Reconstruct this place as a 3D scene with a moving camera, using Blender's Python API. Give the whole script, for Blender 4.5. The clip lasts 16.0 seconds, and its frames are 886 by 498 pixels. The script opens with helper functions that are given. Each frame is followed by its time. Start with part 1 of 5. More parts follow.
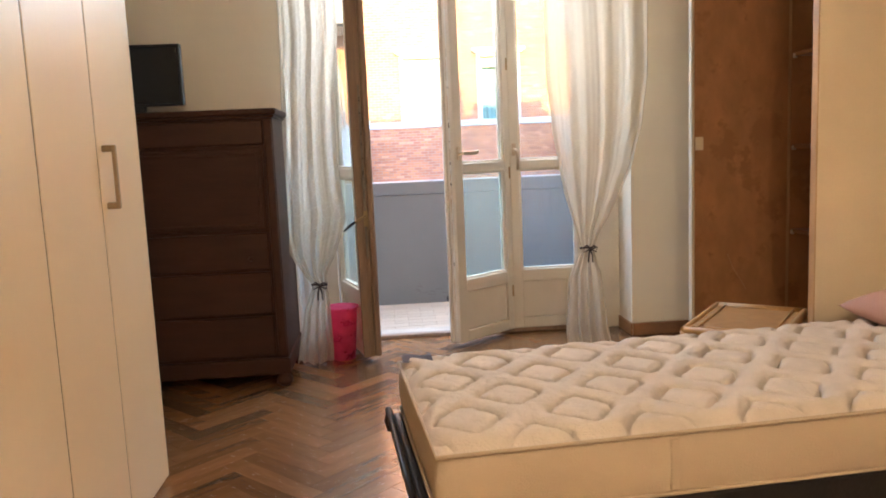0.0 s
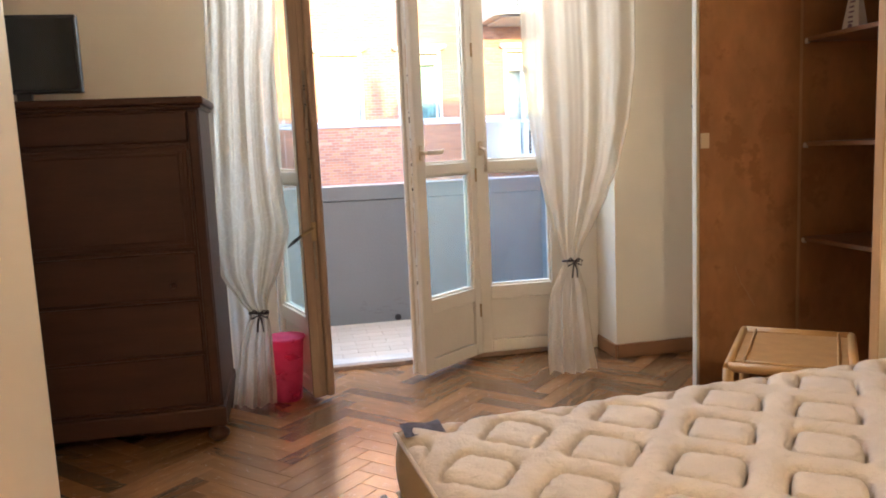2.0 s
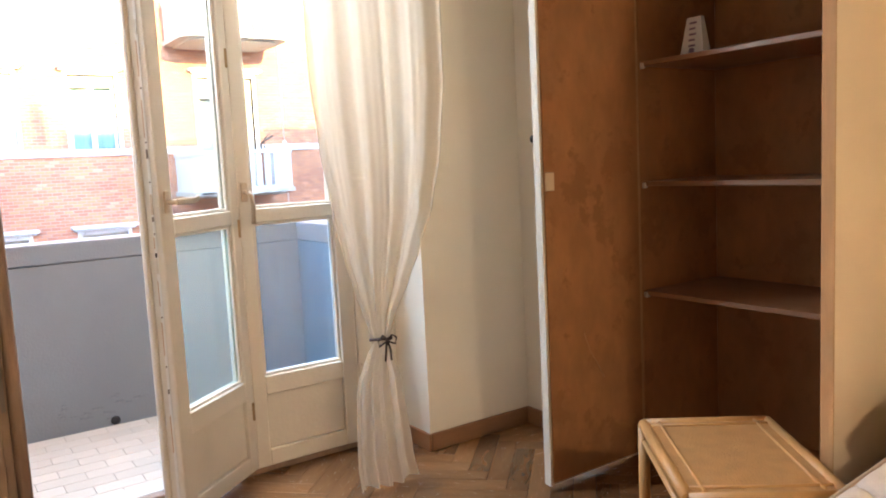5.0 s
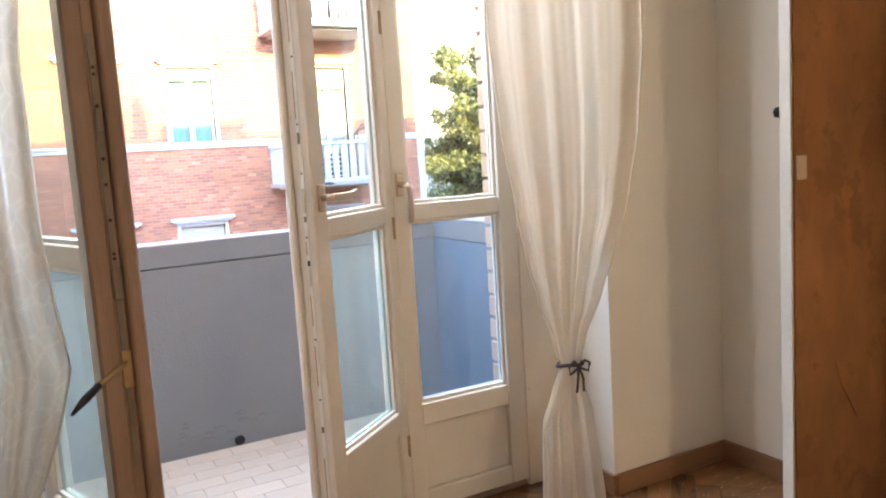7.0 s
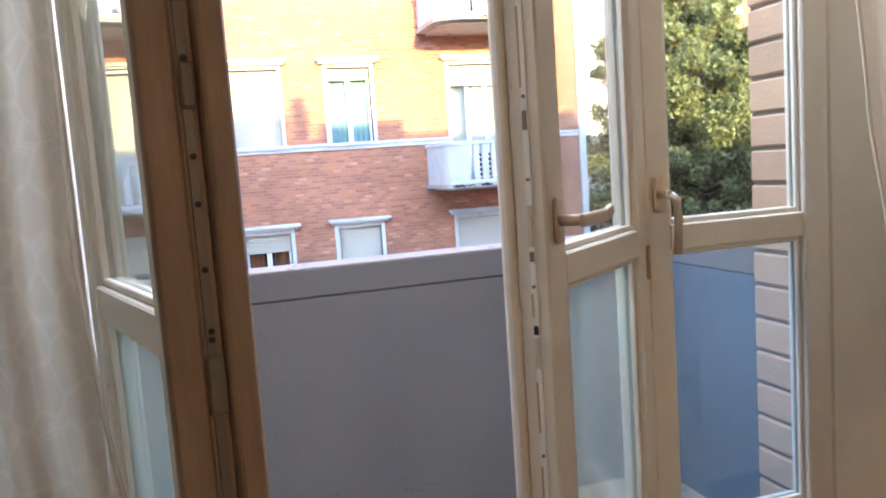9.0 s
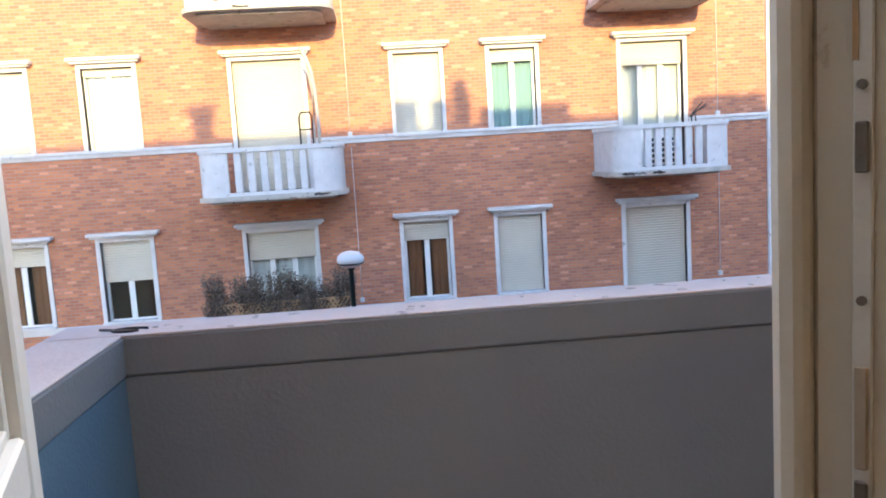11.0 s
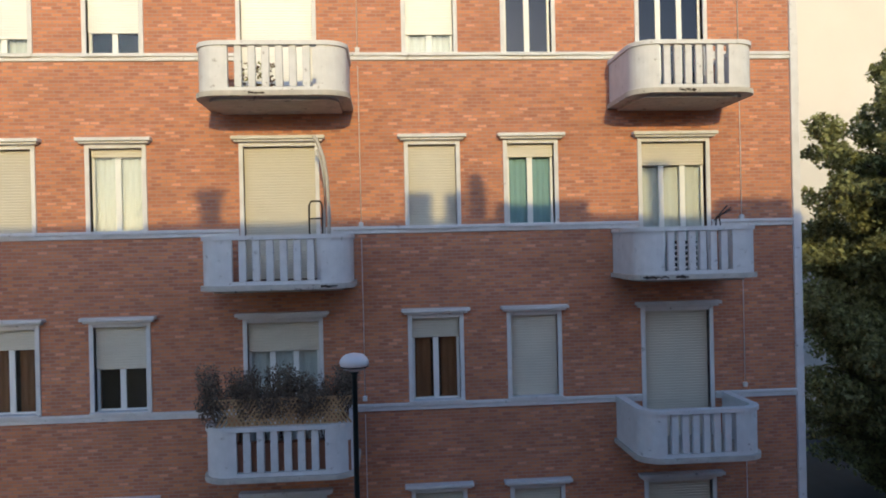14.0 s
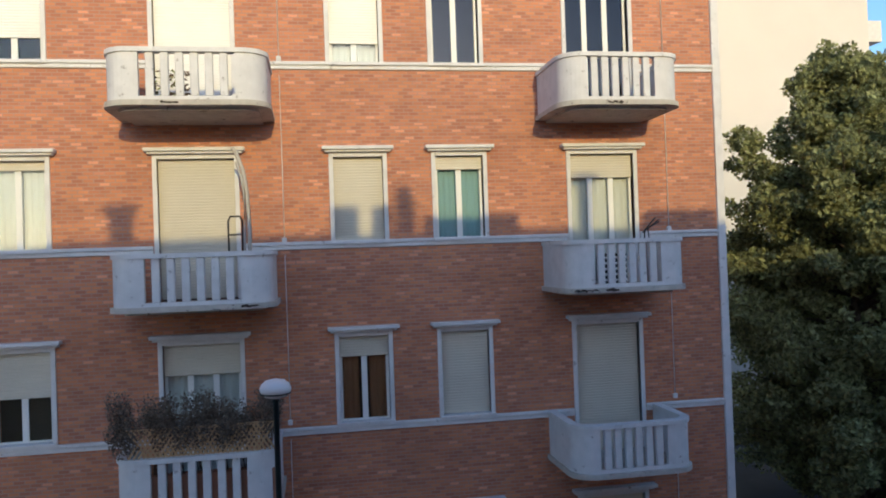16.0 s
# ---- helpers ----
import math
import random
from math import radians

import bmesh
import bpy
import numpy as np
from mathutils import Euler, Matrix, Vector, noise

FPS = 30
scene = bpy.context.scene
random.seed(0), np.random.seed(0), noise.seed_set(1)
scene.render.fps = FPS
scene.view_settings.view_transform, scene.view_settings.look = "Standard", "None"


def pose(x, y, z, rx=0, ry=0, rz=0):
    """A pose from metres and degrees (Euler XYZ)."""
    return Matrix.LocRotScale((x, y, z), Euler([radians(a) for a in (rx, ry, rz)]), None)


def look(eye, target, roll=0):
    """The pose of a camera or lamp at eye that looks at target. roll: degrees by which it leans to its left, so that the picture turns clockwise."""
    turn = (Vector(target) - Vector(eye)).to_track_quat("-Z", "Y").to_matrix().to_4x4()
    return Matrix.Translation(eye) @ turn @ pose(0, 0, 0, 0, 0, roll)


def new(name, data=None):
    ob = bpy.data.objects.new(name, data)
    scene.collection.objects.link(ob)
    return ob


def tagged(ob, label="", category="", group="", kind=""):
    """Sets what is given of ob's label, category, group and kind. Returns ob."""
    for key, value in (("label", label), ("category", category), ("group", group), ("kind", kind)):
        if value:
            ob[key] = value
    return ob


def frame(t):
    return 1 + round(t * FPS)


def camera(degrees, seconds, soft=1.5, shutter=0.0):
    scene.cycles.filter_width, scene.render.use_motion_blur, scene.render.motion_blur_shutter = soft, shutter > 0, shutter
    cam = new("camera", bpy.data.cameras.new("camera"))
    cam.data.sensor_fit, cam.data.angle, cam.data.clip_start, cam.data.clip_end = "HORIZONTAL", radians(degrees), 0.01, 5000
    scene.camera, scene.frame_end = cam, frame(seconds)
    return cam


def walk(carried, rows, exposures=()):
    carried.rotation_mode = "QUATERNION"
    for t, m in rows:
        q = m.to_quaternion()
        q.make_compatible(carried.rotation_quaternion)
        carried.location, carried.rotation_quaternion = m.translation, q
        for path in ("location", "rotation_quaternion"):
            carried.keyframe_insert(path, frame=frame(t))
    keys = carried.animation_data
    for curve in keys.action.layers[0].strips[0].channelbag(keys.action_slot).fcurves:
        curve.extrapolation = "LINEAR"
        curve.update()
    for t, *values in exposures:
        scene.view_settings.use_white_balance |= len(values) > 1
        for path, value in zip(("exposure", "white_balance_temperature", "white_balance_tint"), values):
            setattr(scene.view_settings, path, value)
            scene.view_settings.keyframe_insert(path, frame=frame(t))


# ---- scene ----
cam = camera(60.5, 16.0, soft=1.9)
PATH = [
    (0, (0.29, 0.433, 1.228), (0.43, 2.412, 0.971), -2.5),
    (0.5, (0.215, 0.612, 1.224), (0.2935, 2.591, 0.947), -2.5),
    (1, (0.168, 0.805, 1.213), (0.2275, 2.783, 0.923), -3.1),
    (1.5, (0.102, 1.013, 1.232), (0.311, 2.984, 0.964), -3.0),
    (2, (0.088, 1.153, 1.226), (0.458, 3.101, 0.963), -2.6),
    (2.5, (0.092, 1.363, 1.238), (0.679, 3.258, 0.984), -2.6),
    (3, (0.091, 1.495, 1.252), (0.841, 3.334, 1.009), -2.3),
    (3.5, (0.015, 1.698, 1.287), (0.935, 3.46, 1.063), -2.8),
    (6, (0.022, 2.625, 1.293), (1.156, 4.257, 1.065), -2.8),
    (6.5, (-0.01, 2.788, 1.299), (1.09, 4.444, 1.077), -2.9),
    (7, (0.006, 2.976, 1.296), (0.945, 4.727, 1.059), -3.6),
    (7.5, (0.058, 3.195, 1.305), (0.809, 5.032, 1.058), -3.8),
    (8, (0.088, 3.393, 1.295), (0.772, 5.257, 1.054), -3.5),
    (8.5, (0.123, 3.684, 1.307), (0.765, 5.566, 1.09), -4.8),
    (9, (0.171, 3.881, 1.308), (0.751, 5.783, 1.095), -4.0),
    (9.5, (0.267, 4.122, 1.326), (0.727, 6.057, 1.112), -3.5),
    (10, (0.311, 4.326, 1.317), (0.66, 6.28, 1.071), -3.1),
    (12.5, (0.444, 4.937, 1.507), (0.358, 6.928, 1.344), -2.7),
    (13, (0.414, 5.072, 1.497), (0.274, 7.063, 1.377), -1.6),
    (13.5, (0.373, 5.149, 1.500), (0.311, 7.147, 1.440), -1.8),
    (14, (0.369, 5.304, 1.559), (0.522, 7.298, 1.552), -1.3),
    (14.5, (0.368, 5.347, 1.559), (0.639, 7.328, 1.574), -0.7),
    (15, (0.348, 5.447, 1.565), (0.636, 7.427, 1.564), -1.1),
    (15.5, (0.414, 5.605, 1.596), (0.689, 7.586, 1.608), -1.9),
    (16, (0.453, 5.730, 1.627), (0.789, 7.702, 1.645), -2.0),
]
EXPOSURES = [(0.0, 3.82, 6100, 10), (3.5, 4.0, 6050, 10), (6.0, 4.18, 6100, 10), (6.7, 4.0, 6000, 10), (7.5, 3.70, 5850, 10), (8.0, 3.43, 5850, 10), (9.0, 3.15, 5800, 10), (10.0, 2.97, 5950, 10), (12.3, 1.34, 6050, 10), (13.2, 0.90, 6050, 10), (14.0, 0.72, 5950, 10), (16.0, 0.70, 5800, 10)]
walk(cam, [(t, look(eye, target, roll)) for t, eye, target, roll in PATH], EXPOSURES)
SKY, SUN, LAMP, WINDOW = 0.165, 1.68, 13.5, 8.5


# ---------------------------------------------------------------- light
SUN_WAY = Vector((-0.06, 1.0, -0.22)).normalized()
world = bpy.data.worlds.new("sky")
scene.world = world
world.use_nodes = True
wn = world.node_tree.nodes
sky = wn.new("ShaderNodeTexSky")
sky.sky_type = "NISHITA"
sky.sun_disc = False
sky.sun_elevation = radians(12.4)
sky.sun_rotation = radians(180.0)
sky.ozone_density = 3.0
wn["Background"].inputs["Strength"].default_value = SKY
world.node_tree.links.new(sky.outputs["Color"], wn["Background"].inputs["Color"])

sun = new("sun", bpy.data.lights.new("sun", "SUN"))
sun.data.energy = SUN
sun.data.angle = radians(0.6)
sun.data.color = (1.0, 0.75, 0.285)
sun.matrix_world = look((0, -20, 20), Vector((0, -20, 20)) + SUN_WAY)


# the sky's light through the window, from the top of its opening
win_light = new("window_light", bpy.data.lights.new("window_light", "AREA"))
win_light.data.shape, win_light.data.size, win_light.data.size_y = "RECTANGLE", 1.9, 0.32
win_light.data.energy, win_light.data.color = WINDOW, (0.88, 0.94, 1.0)
win_light.matrix_world = look((0.75, 5.60, 2.50), (0.75, 4.1, 1.15))


# ---------------------------------------------------------------- mesh helpers
def box(bm, x0, x1, y0, y1, z0, z1, bevel=0.0, segments=1):
    """A box added to bm, its edges rounded by bevel."""
    r = bmesh.ops.create_cube(bm, size=1.0)
    vs = r["verts"]
    for v in vs:
        v.co = Vector((x0 + (v.co.x + 0.5) * (x1 - x0), y0 + (v.co.y + 0.5) * (y1 - y0), z0 + (v.co.z + 0.5) * (z1 - z0)))
    if bevel:
        es = list({e for v in vs for e in v.link_edges})
        bmesh.ops.bevel(bm, geom=es, offset=bevel, segments=segments, affect="EDGES", profile=0.5)
    return bm


def boxed(*a, **k):
    return box(bmesh.new(), *a, **k)


def tube(bm, points, radius, sides=8, taper=None):
    """A round bar along points."""
    pts = [Vector(p) for p in points]
    rings = []
    for i, p in enumerate(pts):
        way = (pts[min(i + 1, len(pts) - 1)] - pts[max(i - 1, 0)]).normalized()
        side = way.cross(Vector((0, 0, 1)))
        if side.length < 1e-3:
            side = way.cross(Vector((0, 1, 0)))
        side.normalize()
        up = side.cross(way).normalized()
        r = radius if taper is None else radius * taper[i]
        rings.append([bm.verts.new(p + (side * math.cos(2 * math.pi * k / sides) + up * math.sin(2 * math.pi * k / sides)) * r) for k in range(sides)])
    for a, b in zip(rings, rings[1:]):
        for k in range(sides):
            f = bm.faces.new((a[k], a[(k + 1) % sides], b[(k + 1) % sides], b[k]))
            f.smooth = True
    bm.faces.new(rings[0][::-1])
    bm.faces.new(rings[-1])
    return bm


def lathe(bm, profile, sides=24, cx=0.0, cy=0.0):
    """A turned body from (radius, z) pairs."""
    rings = [[bm.verts.new((cx + r * math.cos(2 * math.pi * k / sides), cy + r * math.sin(2 * math.pi * k / sides), z)) for k in range(sides)] for r, z in profile]
    for a, b in zip(rings, rings[1:]):
        for k in range(sides):
            f = bm.faces.new((a[k], a[(k + 1) % sides], b[(k + 1) % sides], b[k]))
            f.smooth = True
    bm.faces.new(rings[0][::-1])
    bm.faces.new(rings[-1])
    return bm


def extrude_path(bm, path, z0, z1, thick):
    """An upright wall of thickness thick on the inner (left) side of a plan path."""
    n = len(path)
    inner = []
    for i in range(n):
        a, b = Vector(path[max(i - 1, 0)]), Vector(path[min(i + 1, n - 1)])
        d = (b - a).normalized()
        inner.append(Vector(path[i]) + Vector((-d.y, d.x)) * thick)
    cols = [[bm.verts.new((p[0], p[1], z)) for p, z in ((path[i], z0), (path[i], z1), (inner[i], z1), (inner[i], z0))] for i in range(n)]
    for a, b in zip(cols, cols[1:]):
        for k in range(4):
            bm.faces.new((a[k], b[k], b[(k + 1) % 4], a[(k + 1) % 4]))
    bm.faces.new(cols[0])
    bm.faces.new(cols[-1][::-1])
    return bm


def mesh_of(name, bm, material):
    bmesh.ops.recalc_face_normals(bm, faces=bm.faces[:])
    me = bpy.data.meshes.new(name)
    bm.to_mesh(me)
    bm.free()
    me.materials.append(material)
    return me


def part(name, bm, material, parent=None, label=""):
    """Links a bmesh as one mesh object under a thing or a part."""
    ob = new(name, mesh_of(name, bm, material))
    ob.parent = parent
    return tagged(ob, label)


def thing(name, m, label, category, group=""):
    """An Empty at the base of a thing, which parents its parts."""
    ob = new(name)
    ob.empty_display_size = 0.1
    ob.matrix_world = m
    return tagged(ob, label, category, group)


def setting(name, bm, material, label, category):
    return tagged(part(name, bm, material), label, category, kind="structure")


def grid_wall(bm, x0, x1, z0, z1, y0, y1, holes):
    """A wall in the xz plane, y0 to y1 thick, with rectangular holes (xa, xb, za, zb) through it."""
    xs = sorted({x0, x1, *[h[0] for h in holes], *[h[1] for h in holes]})
    zs = sorted({z0, z1, *[h[2] for h in holes], *[h[3] for h in holes]})
    full = [[not any(h[0] - 1e-6 <= xa and xb <= h[1] + 1e-6 and h[2] - 1e-6 <= za and zb <= h[3] + 1e-6 for h in holes)
             for za, zb in zip(zs, zs[1:])] for xa, xb in zip(xs, xs[1:])]
    keep = {}

    def v(i, y, k):
        if (i, y, k) not in keep:
            keep[i, y, k] = bm.verts.new((xs[i], (y0, y1)[y], zs[k]))
        return keep[i, y, k]

    nx, nz = len(xs) - 1, len(zs) - 1

    def solid(i, k):
        return 0 <= i < nx and 0 <= k < nz and full[i][k]

    for i in range(nx):
        for k in range(nz):
            if not full[i][k]:
                continue
            bm.faces.new((v(i, 0, k), v(i + 1, 0, k), v(i + 1, 0, k + 1), v(i, 0, k + 1)))
            bm.faces.new((v(i, 1, k), v(i, 1, k + 1), v(i + 1, 1, k + 1), v(i + 1, 1, k)))
            if not solid(i - 1, k):
                bm.faces.new((v(i, 0, k), v(i, 0, k + 1), v(i, 1, k + 1), v(i, 1, k)))
            if not solid(i + 1, k):
                bm.faces.new((v(i + 1, 0, k), v(i + 1, 1, k), v(i + 1, 1, k + 1), v(i + 1, 0, k + 1)))
            if not solid(i, k - 1):
                bm.faces.new((v(i, 0, k), v(i, 1, k), v(i + 1, 1, k), v(i + 1, 0, k)))
            if not solid(i, k + 1):
                bm.faces.new((v(i, 0, k + 1), v(i + 1, 0, k + 1), v(i + 1, 1, k + 1), v(i, 1, k + 1)))
    return bm


# ---------------------------------------------------------------- materials
def mat(name, colour, rough=0.6, metal=0.0, var=0.12, scale=4.0, bump=0.15, fine=80.0, rnd=0.0, stretch=(1, 1, 1), dirt=None, dirt_at=0.62, dirt_scale=3.0, spec=0.5):
    """A painted, plastic, stone or wooden surface: two scales of tone, fine relief, and stains in the colour dirt."""
    m = bpy.data.materials.new(name)
    m.use_nodes = True
    nt = m.node_tree
    n, li = nt.nodes, nt.links.new
    bsdf = n["Principled BSDF"]
    bsdf.inputs["Metallic"].default_value = metal
    bsdf.inputs["Specular IOR Level"].default_value = spec
    co = n.new("ShaderNodeTexCoord")
    mp = n.new("ShaderNodeMapping")
    mp.inputs["Scale"].default_value = stretch
    li(co.outputs["Object"], mp.inputs["Vector"])
    big, small = n.new("ShaderNodeTexNoise"), n.new("ShaderNodeTexNoise")
    big.inputs["Scale"].default_value, big.inputs["Detail"].default_value = scale, 4
    small.inputs["Scale"].default_value, small.inputs["Detail"].default_value = fine, 3
    li(mp.outputs["Vector"], big.inputs["Vector"])
    li(mp.outputs["Vector"], small.inputs["Vector"])
    tone = n.new("ShaderNodeMath")
    tone.operation = "MULTIPLY_ADD"
    tone.inputs[1].default_value = 2.4 * var
    tone.inputs[2].default_value = 1 - 1.2 * var
    li(big.outputs["Fac"], tone.inputs[0])
    tone2 = n.new("ShaderNodeMath")
    tone2.operation = "MULTIPLY_ADD"
    tone2.inputs[1].default_value = var
    tone2.inputs[2].default_value = 1 - 0.5 * var
    li(small.outputs["Fac"], tone2.inputs[0])
    both = n.new("ShaderNodeMath")
    both.operation = "MULTIPLY"
    li(tone.outputs[0], both.inputs[0])
    li(tone2.outputs[0], both.inputs[1])
    last = both
    if rnd:
        info, geo = n.new("ShaderNodeObjectInfo"), n.new("ShaderNodeNewGeometry")
        add = n.new("ShaderNodeMath")
        add.operation = "ADD"
        li(info.outputs["Random"], add.inputs[0])
        li(geo.outputs["Random Per Island"], add.inputs[1])
        fr = n.new("ShaderNodeMath")
        fr.operation = "FRACT"
        li(add.outputs[0], fr.inputs[0])
        ra = n.new("ShaderNodeMath")
        ra.operation = "MULTIPLY_ADD"
        ra.inputs[1].default_value, ra.inputs[2].default_value = 2 * rnd, 1 - rnd
        li(fr.outputs[0], ra.inputs[0])
        last = n.new("ShaderNodeMath")
        last.operation = "MULTIPLY"
        li(both.outputs[0], last.inputs[0])
        li(ra.outputs[0], last.inputs[1])
    mul = n.new("ShaderNodeVectorMath")
    mul.operation = "SCALE"
    mul.inputs[0].default_value = colour
    li(last.outputs[0], mul.inputs["Scale"])
    out = mul.outputs["Vector"]
    if dirt:
        spot = n.new("ShaderNodeTexNoise")
        spot.inputs["Scale"].default_value, spot.inputs["Detail"].default_value, spot.inputs["Roughness"].default_value = dirt_scale, 8, 0.65
        li(co.outputs["Object"], spot.inputs["Vector"])
        ramp = n.new("ShaderNodeMapRange")
        ramp.inputs["From Min"].default_value, ramp.inputs["From Max"].default_value = dirt_at, dirt_at + 0.06
        li(spot.outputs["Fac"], ramp.inputs["Value"])
        mix = n.new("ShaderNodeMix")
        mix.data_type = "RGBA"
        li(ramp.outputs["Result"], mix.inputs["Factor"])
        li(out, mix.inputs["A"])
        mix.inputs["B"].default_value = (*dirt, 1)
        out = mix.outputs["Result"]
    li(out, bsdf.inputs["Base Color"])
    ro = n.new("ShaderNodeMath")
    ro.operation = "MULTIPLY_ADD"
    ro.inputs[1].default_value, ro.inputs[2].default_value = 0.2, rough - 0.1
    ro.use_clamp = True
    li(small.outputs["Fac"], ro.inputs[0])
    li(ro.outputs[0], bsdf.inputs["Roughness"])
    bp = n.new("ShaderNodeBump")
    bp.inputs["Strength"].default_value, bp.inputs["Distance"].default_value = bump, 0.01
    li(small.outputs["Fac"], bp.inputs["Height"])
    li(bp.outputs["Normal"], bsdf.inputs["Normal"])
    return m


def brick_mat(name, c1, c2, mortar, width=0.25, height=0.066, joint=0.010):
    """A brick wall in the xz plane, at true size."""
    m = bpy.data.materials.new(name)
    m.use_nodes = True
    n, li = m.node_tree.nodes, m.node_tree.links.new
    bsdf = n["Principled BSDF"]
    bsdf.inputs["Roughness"].default_value = 0.85
    co = n.new("ShaderNodeTexCoord")
    sep, com = n.new("ShaderNodeSeparateXYZ"), n.new("ShaderNodeCombineXYZ")
    li(co.outputs["Object"], sep.inputs[0])
    add = n.new("ShaderNodeMath")
    li(sep.outputs["X"], add.inputs[0])
    li(sep.outputs["Y"], add.inputs[1])
    li(add.outputs[0], com.inputs["X"])
    li(sep.outputs["Z"], com.inputs["Y"])
    br = n.new("ShaderNodeTexBrick")
    br.inputs["Color1"].default_value, br.inputs["Color2"].default_value, br.inputs["Mortar"].default_value = (*c1, 1), (*c2, 1), (*mortar, 1)
    br.inputs["Scale"].default_value = 1.0
    br.inputs["Mortar Size"].default_value = joint
    br.inputs["Mortar Smooth"].default_value = 0.2
    br.inputs["Bias"].default_value = 0.0
    br.inputs["Brick Width"].default_value, br.inputs["Row Height"].default_value = width, height
    li(com.outputs[0], br.inputs["Vector"])
    ns, n2 = n.new("ShaderNodeTexNoise"), n.new("ShaderNodeTexNoise")
    ns.inputs["Scale"].default_value, ns.inputs["Detail"].default_value = 0.7, 5
    n2.inputs["Scale"].default_value, n2.inputs["Detail"].default_value = 5.0, 3
    mp = n.new("ShaderNodeMapping")
    mp.inputs["Scale"].default_value = (0.5, 0.5, 1.2)
    li(co.outputs["Object"], ns.inputs["Vector"])
    li(co.outputs["Object"], mp.inputs["Vector"])
    li(mp.outputs["Vector"], n2.inputs["Vector"])
    tot = n.new("ShaderNodeMath")
    tot.operation = "MULTIPLY_ADD"
    tot.inputs[1].default_value, tot.inputs[2].default_value = 0.5, 0.60
    li(ns.outputs["Fac"], tot.inputs[0])
    t2 = n.new("ShaderNodeMath")
    t2.operation = "MULTIPLY_ADD"
    t2.inputs[1].default_value = 0.30
    li(n2.outputs["Fac"], t2.inputs[0])
    li(tot.outputs[0], t2.inputs[2])
    sc = n.new("ShaderNodeVectorMath")
    sc.operation = "SCALE"
    odd, pick, pale = n.new("ShaderNodeTexBrick"), n.new("ShaderNodeMapRange"), n.new("ShaderNodeMix")
    odd.inputs["Color1"].default_value, odd.inputs["Color2"].default_value, odd.inputs["Mortar"].default_value = (0, 0, 0, 1), (1, 1, 1, 1), (0, 0, 0, 1)
    for nm, vl in (("Scale", 1.0), ("Mortar Size", joint), ("Mortar Smooth", 0.2), ("Bias", 0.0), ("Brick Width", width), ("Row Height", height)):
        odd.inputs[nm].default_value = vl
    li(com.outputs[0], odd.inputs["Vector"])
    pick.inputs["From Min"].default_value, pick.inputs["From Max"].default_value = 0.86, 0.97
    pick.inputs["To Max"].default_value = 0.62
    li(odd.outputs["Color"], pick.inputs["Value"])
    pale.data_type = "RGBA"
    pale.inputs["B"].default_value = (*[min(1.0, c * 1.35 + 0.07) for c in c1], 1)
    li(pick.outputs["Result"], pale.inputs["Factor"])
    li(br.outputs["Color"], pale.inputs["A"])
    li(pale.outputs["Result"], sc.inputs[0])
    li(t2.outputs[0], sc.inputs["Scale"])
    li(sc.outputs["Vector"], bsdf.inputs["Base Color"])
    bp = n.new("ShaderNodeBump")
    bp.invert = True
    bp.inputs["Strength"].default_value, bp.inputs["Distance"].default_value = 0.6, 0.01
    li(br.outputs["Fac"], bp.inputs["Height"])
    li(bp.outputs["Normal"], bsdf.inputs["Normal"])
    return m


def leaf_mat(name, colour):
    """A leaf that lets part of the light through; each leaf has its own tone."""
    m = mat(name, colour, 0.6, var=0.15, rnd=0.55, bump=0.0)
    n, li = m.node_tree.nodes, m.node_tree.links.new
    bsdf, tl, mx = n["Principled BSDF"], n.new("ShaderNodeBsdfTranslucent"), n.new("ShaderNodeMixShader")
    li(bsdf.inputs["Base Color"].links[0].from_socket, tl.inputs["Color"])
    mx.inputs[0].default_value = 0.35
    li(bsdf.outputs[0], mx.inputs[1])
    li(tl.outputs[0], mx.inputs[2])
    li(mx.outputs[0], n["Material Output"].inputs["Surface"])
    return m


def glass_mat(name, tint=(1, 1, 1), rough=0.0, clear=0.85, haze=0.0, gloss=0.04):
    """A window pane: mostly see-through, with a mirror-like gloss that grows towards grazing; haze: a milky film."""
    m = bpy.data.materials.new(name)
    m.use_nodes = True
    n, li = m.node_tree.nodes, m.node_tree.links.new
    n.remove(n["Principled BSDF"])
    tr, gl, mx, fr = n.new("ShaderNodeBsdfTransparent"), n.new("ShaderNodeBsdfGlossy"), n.new("ShaderNodeMixShader"), n.new("ShaderNodeMath")
    lw = n.new("ShaderNodeLayerWeight")
    fr.operation = "POWER"
    fr.inputs[1].default_value = 4.0
    ga = n.new("ShaderNodeMath")
    ga.operation = "MULTIPLY_ADD"
    ga.inputs[1].default_value, ga.inputs[2].default_value = 0.8, gloss
    li(lw.outputs["Facing"], fr.inputs[0])
    li(fr.outputs[0], ga.inputs[0])
    tr.inputs["Color"].default_value = (*[c * clear for c in tint], 1)
    gl.inputs["Roughness"].default_value = rough
    li(ga.outputs[0], mx.inputs[0])
    li(tr.outputs[0], mx.inputs[1])
    li(gl.outputs[0], mx.inputs[2])
    last = mx
    if haze:
        tl, last = n.new("ShaderNodeBsdfTranslucent"), n.new("ShaderNodeMixShader")
        tl.inputs["Color"].default_value = (*tint, 1)
        last.inputs[0].default_value = haze
        li(mx.outputs[0], last.inputs[1])
        li(tl.outputs[0], last.inputs[2])
    li(last.outputs[0], n["Material Output"].inputs["Surface"])
    return m


